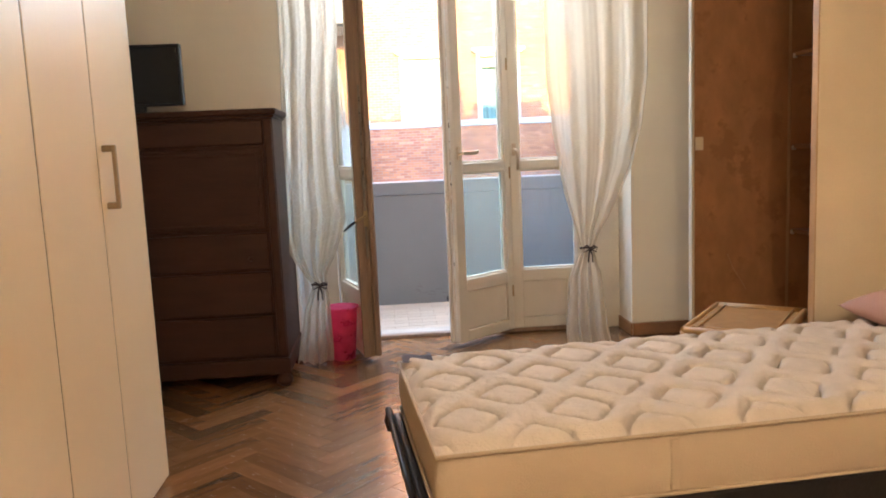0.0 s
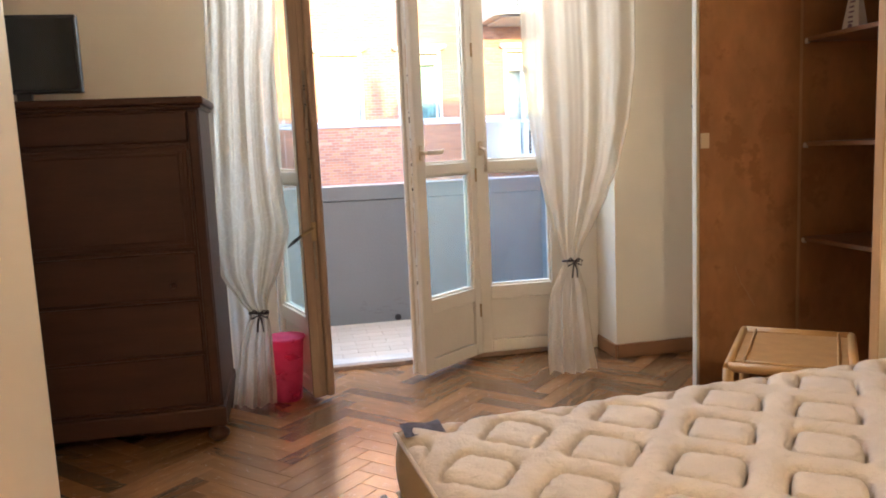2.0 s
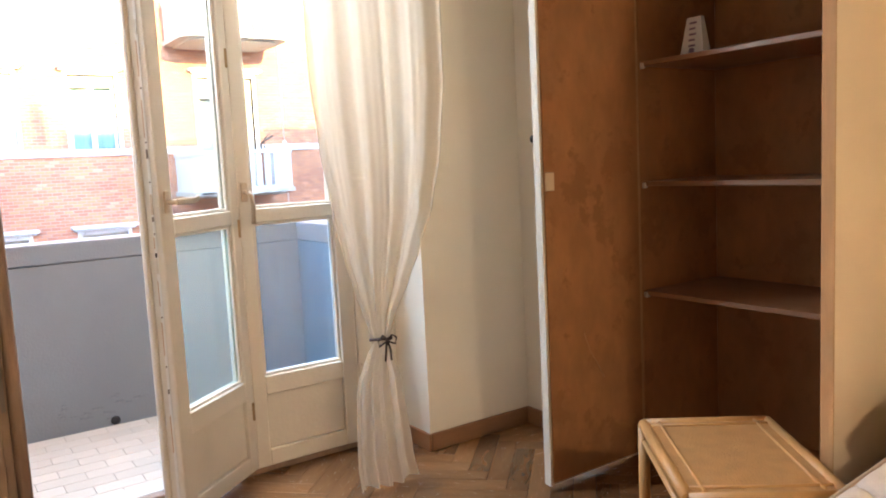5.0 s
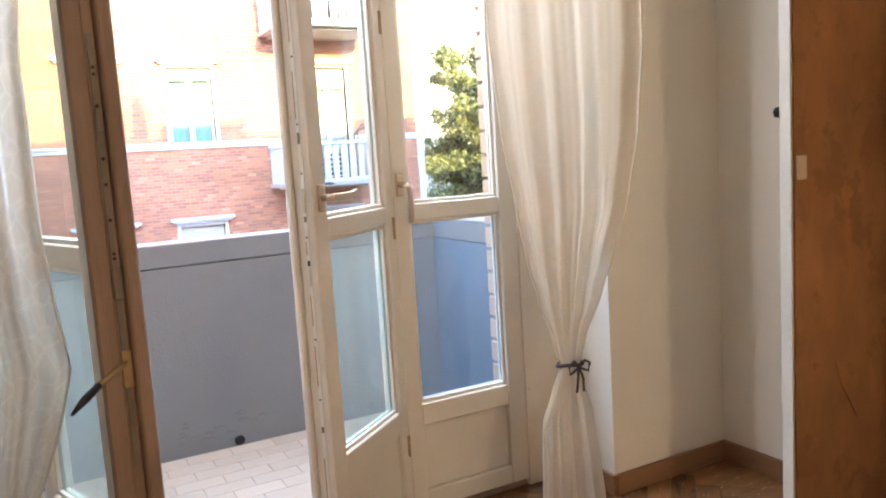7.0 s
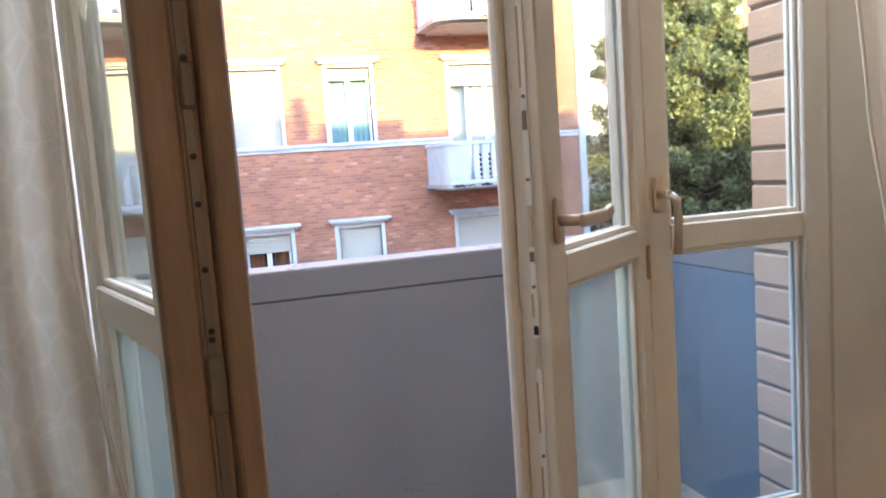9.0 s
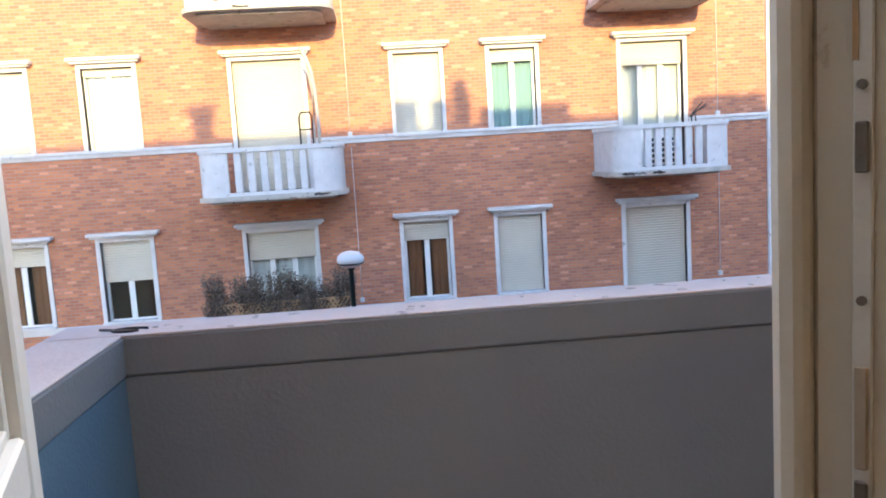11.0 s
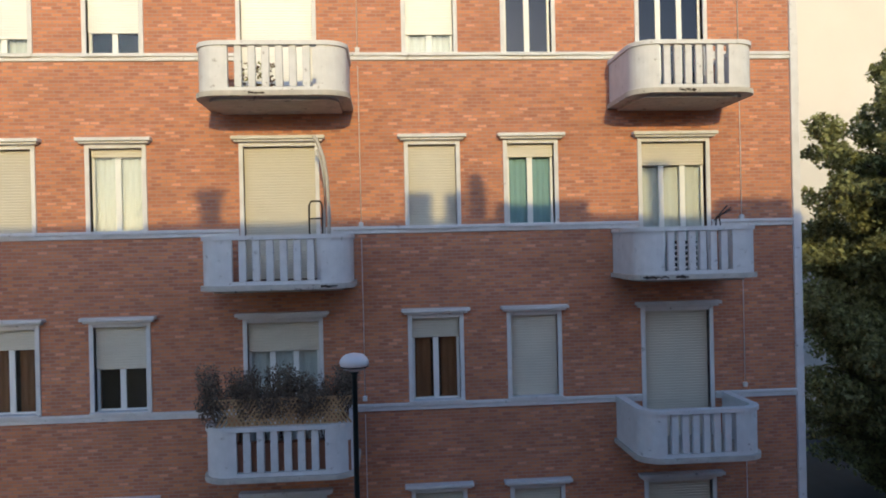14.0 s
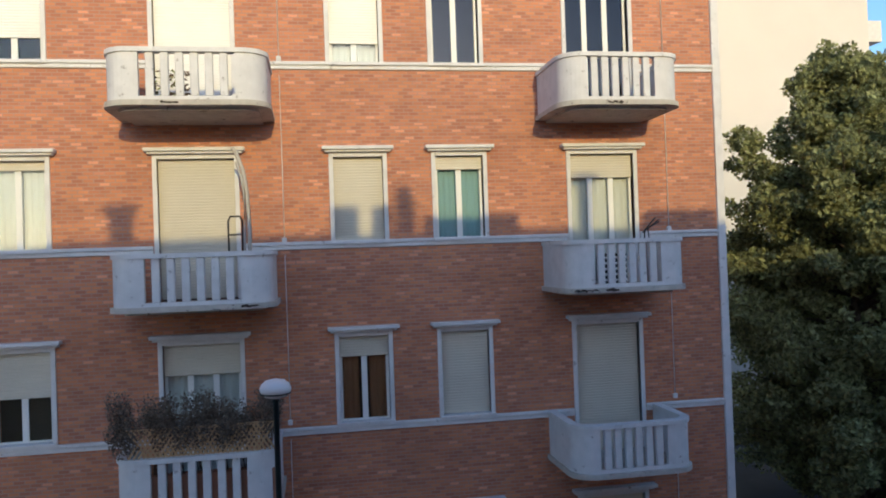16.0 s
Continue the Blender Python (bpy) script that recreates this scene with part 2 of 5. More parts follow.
def cloth_mat(name, colour, see=0.25, glow=0.4, lines=True, line=0.74, wide=1.0):
    """A sheer curtain: partly open weave, partly lit through, with an irregular stitched net of lines."""
    m = bpy.data.materials.new(name)
    m.use_nodes = True
    n, li = m.node_tree.nodes, m.node_tree.links.new
    n.remove(n["Principled BSDF"])
    di, tl, tr = n.new("ShaderNodeBsdfDiffuse"), n.new("ShaderNodeBsdfTranslucent"), n.new("ShaderNodeBsdfTransparent")
    di.inputs["Color"].default_value = (*colour, 1)
    tl.inputs["Color"].default_value = (*colour, 1)
    a, b = n.new("ShaderNodeMixShader"), n.new("ShaderNodeMixShader")
    a.inputs[0].default_value = glow
    li(di.outputs[0], a.inputs[1])
    li(tl.outputs[0], a.inputs[2])
    co, vo, mr = n.new("ShaderNodeTexCoord"), n.new("ShaderNodeTexVoronoi"), n.new("ShaderNodeMapRange")
    vo.feature = "DISTANCE_TO_EDGE"
    vo.inputs["Scale"].default_value = 11.0
    li(co.outputs["UV"], vo.inputs["Vector"])
    mr.inputs["From Min"].default_value, mr.inputs["From Max"].default_value = 0.0, 0.035 * wide
    mr.inputs["To Min"].default_value, mr.inputs["To Max"].default_value = 0.02 if lines else see, see
    li(vo.outputs["Distance"], mr.inputs["Value"])
    li(mr.outputs["Result"], b.inputs[0])
    li(a.outputs[0], b.inputs[1])
    li(tr.outputs[0], b.inputs[2])
    stitch = n.new("ShaderNodeMapRange")
    stitch.inputs["From Min"].default_value, stitch.inputs["From Max"].default_value = 0.012 * wide, 0.03 * wide
    li(vo.outputs["Distance"], stitch.inputs["Value"])
    tint = n.new("ShaderNodeMix")
    tint.data_type = "RGBA"
    tint.inputs["A"].default_value = (*[c * line for c in colour], 1)
    tint.inputs["B"].default_value = (*colour, 1)
    li(stitch.outputs["Result"], tint.inputs["Factor"])
    li(tint.outputs["Result"], di.inputs["Color"])
    bp = n.new("ShaderNodeBump")
    bp.inputs["Strength"].default_value, bp.inputs["Distance"].default_value = 0.25, 0.004
    li(mr.outputs["Result"], bp.inputs["Height"])
    li(bp.outputs["Normal"], di.inputs["Normal"])
    li(b.outputs[0], n["Material Output"].inputs["Surface"])
    return m


def thin_plastic(name, colour):
    """Milky coloured plastic that lets some light through."""
    m = bpy.data.materials.new(name)
    m.use_nodes = True
    n, li = m.node_tree.nodes, m.node_tree.links.new
    bsdf = n["Principled BSDF"]
    bsdf.inputs["Base Color"].default_value, bsdf.inputs["Roughness"].default_value = (*colour, 1), 0.4
    tl, tr, a, b = n.new("ShaderNodeBsdfTranslucent"), n.new("ShaderNodeBsdfTransparent"), n.new("ShaderNodeMixShader"), n.new("ShaderNodeMixShader")
    tl.inputs["Color"].default_value, tr.inputs["Color"].default_value = (*colour, 1), (1.0, 0.45, 0.62, 1)
    a.inputs[0].default_value = 0.45
    co, ns = n.new("ShaderNodeTexCoord"), n.new("ShaderNodeTexNoise")
    ns.inputs["Scale"].default_value = 14.0
    mr = n.new("ShaderNodeMapRange")
    mr.inputs["To Min"].default_value, mr.inputs["To Max"].default_value = 0.45, 0.82
    li(co.outputs["Object"], ns.inputs["Vector"])
    li(ns.outputs["Fac"], mr.inputs["Value"])
    li(mr.outputs["Result"], b.inputs[0])
    li(bsdf.outputs[0], a.inputs[1])
    li(tl.outputs[0], a.inputs[2])
    li(a.outputs[0], b.inputs[1])
    li(tr.outputs[0], b.inputs[2])
    li(b.outputs[0], n["Material Output"].inputs["Surface"])
    return m


WALL = mat("wall_paint", (0.78, 0.72, 0.62), 0.85, var=0.05, scale=1.5, bump=0.08, fine=120)
CEIL = mat("ceiling_paint", (0.80, 0.78, 0.74), 0.9, var=0.03, scale=1.5, bump=0.05)
PARQUET = mat("parquet", (0.200, 0.094, 0.037), 0.24, spec=1.0, var=0.34, scale=3.5, bump=0.03, fine=16, rnd=0.36, stretch=(1, 7, 1))
JOINT = mat("floor_joint", (0.035, 0.02, 0.012), 0.7, var=0.2)
BASEWOOD = mat("baseboard_wood", (0.26, 0.13, 0.06), 0.45, var=0.25, scale=3, bump=0.08, fine=40, stretch=(1, 1, 8))
WINPAINT = mat("window_paint", (0.69, 0.64, 0.56), 0.45, var=0.06, scale=6, bump=0.12, fine=60, dirt=(0.38, 0.31, 0.23), dirt_at=0.68, dirt_scale=9)
EDGEWOOD = mat("bare_wood_edge", (0.27, 0.178, 0.122), 0.55, var=0.35, scale=4, bump=0.2, fine=50, stretch=(9, 9, 0.6))
CREAM = mat("cream_laminate", (0.78, 0.60, 0.385), 0.38, var=0.05, scale=2, bump=0.04, fine=60, stretch=(1, 1, 0.3))
BEIGE = mat("cream_door_paint", (0.70, 0.58, 0.42), 0.55, var=0.07, scale=2, bump=0.08)
DARKWOOD = mat("dark_stained_wood", (0.045, 0.0165, 0.008), 0.5, spec=0.22, var=0.35, scale=4, bump=0.12, fine=40, stretch=(1, 6, 6))
CORK = mat("brown_lining", (0.36, 0.172, 0.068), 0.55, var=0.34, scale=7, bump=0.1, fine=30, stretch=(1, 1, 0.55), dirt=(0.29, 0.132, 0.051), dirt_at=0.54, dirt_scale=6)
CORKLIGHT = mat("scraped_lining", (0.42, 0.23, 0.11), 0.55, var=0.3, scale=20)
SHELFWOOD = mat("shelf_wood", (0.25, 0.12, 0.054), 0.4, var=0.25, scale=4, bump=0.06, fine=40, stretch=(6, 1, 6))
PALEWOOD = mat("pale_wood_edge", (0.46, 0.29, 0.15), 0.5, var=0.2, scale=6, bump=0.1, fine=40, stretch=(6, 6, 0.6))
RATTAN = mat("rattan", (0.48, 0.27, 0.10), 0.45, var=0.2, scale=10, bump=0.15, fine=90)
WOVEN = mat("woven_cane", (0.42, 0.23, 0.085), 0.55, var=0.2, scale=20, bump=0.4, fine=160)
TICKING = mat("mattress_ticking", (0.65, 0.555, 0.47), 0.88, var=0.10, scale=14, bump=0.45, fine=150)
SIDECLOTH = mat("mattress_side", (0.48, 0.37, 0.26), 0.85, var=0.06, scale=4, bump=0.25, fine=180)
PILLOW = mat("mauve_cotton", (0.46, 0.27, 0.23), 0.85, var=0.08, scale=6, bump=0.2, fine=150)
BLACKMETAL = mat("black_metal", (0.02, 0.018, 0.018), 0.45, metal=0.4, var=0.2)
PLASTICBLACK = mat("black_plastic", (0.012, 0.012, 0.014), 0.35, var=0.15)
SCREEN = mat("dark_screen", (0.010, 0.011, 0.013), 0.22, var=0.1, bump=0.0)
BRONZE = mat("bronze_handle", (0.30, 0.21, 0.115), 0.4, metal=0.6, var=0.12)
SEAM = mat("dark_seam", (0.022, 0.013, 0.007), 0.7, var=0.1)
LOCKRAIL = mat("dull_lock_rail", (0.22, 0.19, 0.165), 0.45, metal=0.7, var=0.2)
STEEL = mat("brushed_steel", (0.62, 0.58, 0.52), 0.35, metal=0.9, var=0.1)
BRASS = mat("aged_brass", (0.42, 0.30, 0.17), 0.4, metal=0.85, var=0.25)
HANDLE = mat("champagne_handle", (0.56, 0.46, 0.35), 0.35, metal=0.55, var=0.1)
PINK = thin_plastic("pink_plastic", (0.80, 0.19, 0.38))
TIE = mat("dark_ribbon", (0.035, 0.022, 0.022), 0.7, var=0.2)
LABEL = mat("dark_label", (0.05, 0.04, 0.06), 0.85, var=0.5, scale=30)
PAPER = mat("white_card", (0.70, 0.68, 0.68), 0.6, var=0.04)
INK = mat("purple_print", (0.22, 0.14, 0.22), 0.6, var=0.1)
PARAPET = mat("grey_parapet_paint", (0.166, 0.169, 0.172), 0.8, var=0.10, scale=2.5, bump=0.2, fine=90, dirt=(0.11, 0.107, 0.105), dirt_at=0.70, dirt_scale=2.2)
# the parapet's grey with the sky's blue light put into the colour
SIDESKYLIT = mat("skylit_parapet_paint", (0.092, 0.155, 0.205), 0.8, var=0.12, scale=2.0, bump=0.2, fine=90, dirt=(0.085, 0.115, 0.155), dirt_at=0.66, dirt_scale=2.2)
CAP = mat("parapet_cap", (0.62, 0.53, 0.48), 0.85, var=0.14, scale=5, bump=0.3, fine=70, dirt=(0.16, 0.13, 0.12), dirt_at=0.655, dirt_scale=8)
TILE = mat("balcony_tile", (0.47, 0.38, 0.29), 0.6, var=0.12, scale=6, bump=0.12, rnd=0.08)
GROUT = mat("tile_grout", (0.36, 0.30, 0.24), 0.9, var=0.2)
STONE = mat("threshold_stone", (0.45, 0.40, 0.34), 0.6, var=0.25, scale=12, bump=0.3, fine=60, dirt=(0.09, 0.07, 0.06), dirt_at=0.66, dirt_scale=14)
BRICKPIER = mat("pale_facing_brick", (0.47, 0.315, 0.215), 0.85, var=0.16, scale=14, bump=0.3, rnd=0.12)
PIERJOINT = mat("pier_joint", (0.20, 0.16, 0.13), 0.95, var=0.2)
BRICK = brick_mat("red_brick", (0.56, 0.225, 0.106), (0.335, 0.123, 0.079), (0.38, 0.225, 0.165), width=0.19, height=0.068)
STUCCO = mat("white_stucco", (0.63, 0.61, 0.60), 0.8, var=0.14, scale=4, bump=0.2, fine=60, dirt=(0.34, 0.31, 0.29), dirt_at=0.625, dirt_scale=7.0)
SLABSTONE = mat("weathered_slab", (0.46, 0.42, 0.37), 0.85, var=0.25, scale=6, bump=0.3, dirt=(0.12, 0.11, 0.10), dirt_at=0.60, dirt_scale=5)
SHUTTER = mat("roller_shutter", (0.54, 0.495, 0.405), 0.55, var=0.08, scale=2, bump=0.05, rnd=0.1)
SHUTTERW = mat("white_roller_shutter", (0.76, 0.74, 0.70), 0.5, var=0.05, scale=2, bump=0.05)
ROOMSHADE = mat("room_shade", (0.05, 0.045, 0.04), 0.9, var=0.3)
FRAMEW = mat("white_window_frame", (0.74, 0.73, 0.70), 0.5, var=0.05)
CURTAINO = mat("ochre_curtain", (0.24, 0.105, 0.048), 0.9, var=0.2, stretch=(8, 1, 0.4))
CURTAINW = mat("white_net_curtain", (0.66, 0.66, 0.64), 0.9, var=0.12, scale=3, stretch=(9, 1, 0.3))
CURTAING = mat("green_curtain", (0.27, 0.43, 0.46), 0.9, var=0.12, stretch=(9, 1, 0.3))
PLASTER = mat("beige_plaster", (0.62, 0.58, 0.54), 0.9, var=0.06, scale=0.4, bump=0.1)
ASPHALT = mat("asphalt", (0.05, 0.05, 0.052), 0.9, var=0.2, scale=2, bump=0.3)
PAVING = mat("pavement_slabs", (0.25, 0.24, 0.23), 0.9, var=0.15, scale=2)
IRON = mat("dark_green_iron", (0.018, 0.026, 0.026), 0.5, metal=0.3, var=0.2)
GLOBE = mat("opal_globe", (0.74, 0.71, 0.70), 0.35, var=0.05, bump=0.02)
BARK = mat("bark", (0.09, 0.065, 0.045), 0.95, var=0.4, bump=0.6, stretch=(6, 6, 1))
LEAF = leaf_mat("leaf", (0.250, 0.265, 0.115))
LEAFDRY = mat("dry_leaf", (0.150, 0.112, 0.082), 0.75, var=0.2, rnd=0.6, bump=0.0)
ROOFTILE = mat("roof_tiles", (0.28, 0.13, 0.08), 0.9, var=0.2)
CLOTH = cloth_mat("sheer_curtain", (0.70, 0.62, 0.50), 0.24, 0.34)
NET = cloth_mat("sheer_net_curtain", (0.66, 0.61, 0.53), 0.38, 0.46, line=0.52, wide=2.2)
GLASS = glass_mat("clear_glass", (0.97, 1.0, 0.99), 0.0, 0.93)
FROST = glass_mat("hazy_tinted_glass", (0.90, 1.0, 0.98), 0.05, 0.95, haze=0.07)
BLUEGLASS = glass_mat("blue_glass", (0.88, 0.96, 1.0), 0.04, 0.97, haze=0.05)
# blue tint stands in for the sky mirrored in two top-row windows
SKYTINTGLASS = glass_mat("sky_tinted_glass", (0.30, 0.48, 0.90), 0.0, 0.42, gloss=0.05)

# ---------------------------------------------------------------- the room
XL, XR, YB, YW, ZC = -1.26, 2.40, -1.3, 5.10, 2.90      # left wall, right wall, back wall, window wall, ceiling
NX0, NX1, YG = -0.285, 1.816, 5.385                      # window niche and the plane of the leaves
RX0, RX1, YO = -0.33, 1.726, 5.76                        # outer reveal and the outer face of the wall
ROOF = 3.10

setting("floor", boxed(XL, 3.05, YB, YG + 0.029, -0.14, -0.012), JOINT, "dark joints between worn herringbone oak planks", "floor")
setting("ceiling", boxed(XL - 0.1, 3.15, YB - 0.1, YW, ZC, ZC + 0.10), CEIL, "plain white plaster ceiling", "ceiling")
setting("wall_west", boxed(XL - 0.15, XL, YB - 0.15, YW, -0.14, ZC), WALL, "warm white painted plaster wall", "wall")
setting("wall_south", boxed(XL, 3.15, YB - 0.15, YB, -0.14, ZC), WALL, "warm white painted plaster wall", "wall")
setting("wall_east", boxed(XR, 3.0, 4.46, YW, -0.14, ZC), WALL, "warm white painted plaster wall beside the closet", "wall")
setting("wall_closet_back", boxed(3.0, 3.15, YB, YW, -0.14, ZC), WALL, "plain wall behind the built-in closet", "wall")
setting("wall_closet_top", boxed(2.46, 3.0, YB, 4.46, 2.42, ZC), WALL, "plain wall above the closet doors", "wall")
inner = grid_wall(bmesh.new(), XL - 0.15, 3.15, -0.14, ZC + 0.05, YW, YG + 0.03, [(NX0, NX1, -0.14, 2.62)])
setting("wall_window", inner, WALL, "warm white plaster wall with a deep window niche", "wall")
outer = grid_wall(bmesh.new(), -9.0, 46.0, -7.6, ROOF - 0.11, YG + 0.032, YO, [(RX0, RX1, -0.03, 2.62)])
setting("wall_outer", outer, BRICK, "outer brick wall of the apartment house", "wall")

# chestnut skirting
bb = bmesh.new()
box(bb, NX1 + 0.002, XR - 0.016, YW - 0.015, YW - 0.001, 0, 0.08, 0.003)
setting("baseboard", bb, BASEWOOD, "brown wooden skirting board", "baseboard")
setting("baseboard_2", boxed(XR - 0.015, XR - 0.001, 4.47, YW - 0.001, 0, 0.08, 0.003), BASEWOOD, "brown wooden skirting board", "baseboard")
setting("baseboard_3", boxed(NX1 - 0.015, NX1 - 0.001, YW - 0.012, YG - 0.04, 0, 0.08, 0.003), BASEWOOD, "brown wooden skirting board in the niche", "baseboard")
setting("baseboard_4", boxed(XL + 0.002, NX0 - 0.002, YW - 0.015, YW - 0.001, 0, 0.08, 0.003), BASEWOOD, "brown wooden skirting board", "baseboard")
setting("door_sill", boxed(RX0 + 0.01, RX1 - 0.01, YG + 0.0295, 5.53, -0.010, 0.03, 0.006, segments=2), STONE, "worn stone threshold with chipped dark edge", "sill")

# unseen ceiling lamp, added behind the start of the walk for warm light
cl = thing("unseen_ceiling_lamp", pose(0.55, -0.55, ZC), "added unseen round opal ceiling lamp, lit", "ceiling lamp")
part("base", lathe(bmesh.new(), [(0.09, -0.03), (0.10, -0.001)], 24), STEEL, cl)
glow = bpy.data.materials.new("lit_opal")
glow.use_nodes = True
glow.node_tree.nodes["Principled BSDF"].inputs["Emission Color"].default_value = (1.0, 0.78, 0.52, 1)
glow.node_tree.nodes["Principled BSDF"].inputs["Emission Strength"].default_value = LAMP
part("shade", lathe(bmesh.new(), [(0.02, -0.16), (0.10, -0.14), (0.16, -0.10), (0.18, -0.06), (0.16, -0.031)], 32), glow, cl, "glowing opal glass shade")


# ---------------------------------------------------------------- French window
def beam(x0, x1, z0, z1, t0, t1, bevel=0.004):
    return boxed(x0, x1, t0, t1, z0, z1, bevel)


def window_leaf(name, m, w, label, flip=1, thick=0.06, h=2.50, low=None):
    """A glazed leaf: hinge at x 0, free edge at x = w, room side at -y. flip -1: the hinge side is on the right."""
    t0, t1 = -thick / 2, thick / 2
    z0, s = 0.03, 0.075
    root = thing(name, m, label, "french window", "leaves of the french window")
    a, b = (lambda x0, x1: (x0, x1)) if flip > 0 else (lambda x0, x1: (-x1, -x0)), None
    part("stile", beam(*a(0, s * 0.8), z0, h, t0, t1), WINPAINT, root)
    part("stile", beam(*a(w - s, w), z0, h, t0, t1), WINPAINT, root)
    for n, za, zb in (("bottom_rail", z0, 0.10), ("lock_rail", 0.345, 0.425), ("middle_rail", 1.085, 1.145), ("top_rail", h - 0.08, h)):
        part(n, beam(*a(s * 0.8, w - s), za, zb, t0 + 0.002, t1 - 0.002), WINPAINT, root)
    part("lower_panel", beam(*a(s * 0.8, w - s), 0.10, 0.345, t0 + 0.016, t1 - 0.016, 0.006), WINPAINT, root)
    for n, za, zb, g in (("pane", 0.425, 1.085, low or FROST), ("pane", 1.145, h - 0.08, GLASS)):
        p = part(n, beam(*a(s * 0.8 + 0.001, w - s - 0.001), za + 0.001, zb - 0.001, -0.003, 0.003, 0), g, root, "window glass")
        p.visible_shadow = False
        bead = bmesh.new()
        x0, x1 = a(s * 0.8, w - s)
        for q in ((x0, x0 + 0.012, za, zb), (x1 - 0.012, x1, za, zb), (x0 + 0.012, x1 - 0.012, za, za + 0.012), (x0 + 0.012, x1 - 0.012, zb - 0.012, zb)):
            box(bead, q[0], q[1], -0.016, -0.004, q[2], q[3], 0.002)
            box(bead, q[0], q[1], 0.004, 0.016, q[2], q[3], 0.002)
        part("glazing_bead", bead, WINPAINT, p)
    return root


def lever(parent, x, z, y, way, down=False):
    """A lever handle on a long rose, way +1 or -1 along x, or hanging down."""
    plate = part("handle_plate", boxed(x - 0.014, x + 0.014, y - 0.010, y, z - 0.040, z + 0.040, 0.006, segments=2), HANDLE, parent, "champagne metal handle plate")
    bm = bmesh.new()
    tube(bm, [(x, y - 0.008, z), (x, y - 0.050, z)], 0.010, 10)
    if down:
        tube(bm, [(x, y - 0.048, z), (x + 0.012, y - 0.055, z - 0.01), (x + 0.016, y - 0.055, z - 0.06), (x + 0.014, y - 0.05, z - 0.13)], 0.010, 8)
    else:
        box(bm, x - 0.011, x + 0.104, y - 0.058, y - 0.047, z - 0.012, z + 0.012, 0.005, segments=2)
        tip = bmesh.new()
        box(tip, 0.0, 0.030, -0.0055, 0.0055, -0.011, 0.011, 0.005, segments=2)
        bmesh.ops.transform(tip, matrix=pose(x + 0.098, y - 0.0525, z + 0.001, 0, -16, 0), verts=tip.verts[:])
        spare = bpy.data.meshes.new("lever_tip")
        tip.to_mesh(spare)
        bm.from_mesh(spare)
        tip.free()
        bpy.data.meshes.remove(spare)
    part("lever", bm, HANDLE, plate)


def aim(p, q):
    return math.degrees(math.atan2(q[1] - p[1], q[0] - p[0]))


A0, A1 = (-0.02, YG), (0.142, 4.865)
B0, B1 = (1.085, YG), (0.685, 5.055)
WA, WB = math.dist(A0, A1), math.dist(B0, B1)
leaf_a = window_leaf("french_window_leaf", pose(A0[0], A0[1], 0, 0, 0, aim(A0, A1)), WA, "open cream french window leaf with bare wood edge and lock rail")
# the meeting edge of the open leaf: bare wood, steel lock rail, latch and screws
ea = part("meeting_edge", boxed(WA, WA + 0.018, -0.042, 0.002, 0.03, 2.5, 0.004), EDGEWOOD, leaf_a, "bare brown wood meeting edge")
eb = part("astragal", boxed(WA - 0.03, WA + 0.030, 0.030, 0.068, 0.03, 2.5, 0.012, segments=3), EDGEWOOD, leaf_a, "rounded brown wooden astragal")
part("rebate", boxed(WA, WA + 0.010, 0.003, 0.029, 0.03, 2.5, 0.002), EDGEWOOD, leaf_a)
rail_a = part("lock_rail_strip", boxed(WA + 0.0105, WA + 0.014, 0.008, 0.021, 0.62, 1.62, 0.001), LOCKRAIL, leaf_a, "steel lock rail")
for z in (1.126, 1.203, 1.284, 1.342, 1.46, 1.53, 1.545, 1.115):
    part("screw", tube(bmesh.new(), [(WA + 0.012, 0.015, z), (WA + 0.0165, 0.015, z)], 0.004, 8), BLACKMETAL, rail_a)
part("latch", boxed(WA + 0.013, WA + 0.022, 0.003, 0.027, 1.02, 1.095, 0.003), LOCKRAIL, rail_a, "worn latch plate")
part("latch", boxed(WA + 0.013, WA + 0.024, 0.006, 0.024, 1.40, 1.455, 0.003), LOCKRAIL, rail_a, "worn latch plate")
hk = bmesh.new()
tube(hk, [(WA + 0.014, 0.016, 0.872), (WA + 0.026, -0.02, 0.856), (WA + 0.034, -0.06, 0.838)], 0.0075, 8)
arm = part("stay_arm", hk, BRASS, leaf_a, "brass stay arm")
part("stay_plate", boxed(WA + 0.010, WA + 0.020, 0.002, 0.028, 0.81, 0.90, 0.003), BRASS, arm)
part("grip", tube(bmesh.new(), [(WA + 0.034, -0.058, 0.839), (WA + 0.044, -0.095, 0.818), (WA + 0.052, -0.130, 0.793)], 0.009, 8, (1.0, 1.1, 0.4)), PLASTICBLACK, arm, "black plastic grip")

leaf_b = window_leaf("french_window_leaf", pose(B0[0], B0[1], 0, 0, 0, aim(B0, B1) + 180), WB, "open cream french window leaf with lever handle", flip=-1)
lever(leaf_b, -WB + 0.036, 1.205, -0.03, 1)
eb2 = part("lock_rail_strip", boxed(-WB - 0.003, -WB, -0.008, 0.004, 0.10, 2.3, 0.001), FRAMEW, leaf_b, "white lock rail")
for z in (0.62, 0.80, 1.097, 1.278, 1.415, 1.60):
    part("screw", tube(bmesh.new(), [(-WB - 0.003, -0.002, z), (-WB - 0.0055, -0.002, z)], 0.0032, 8), LOCKRAIL, eb2)
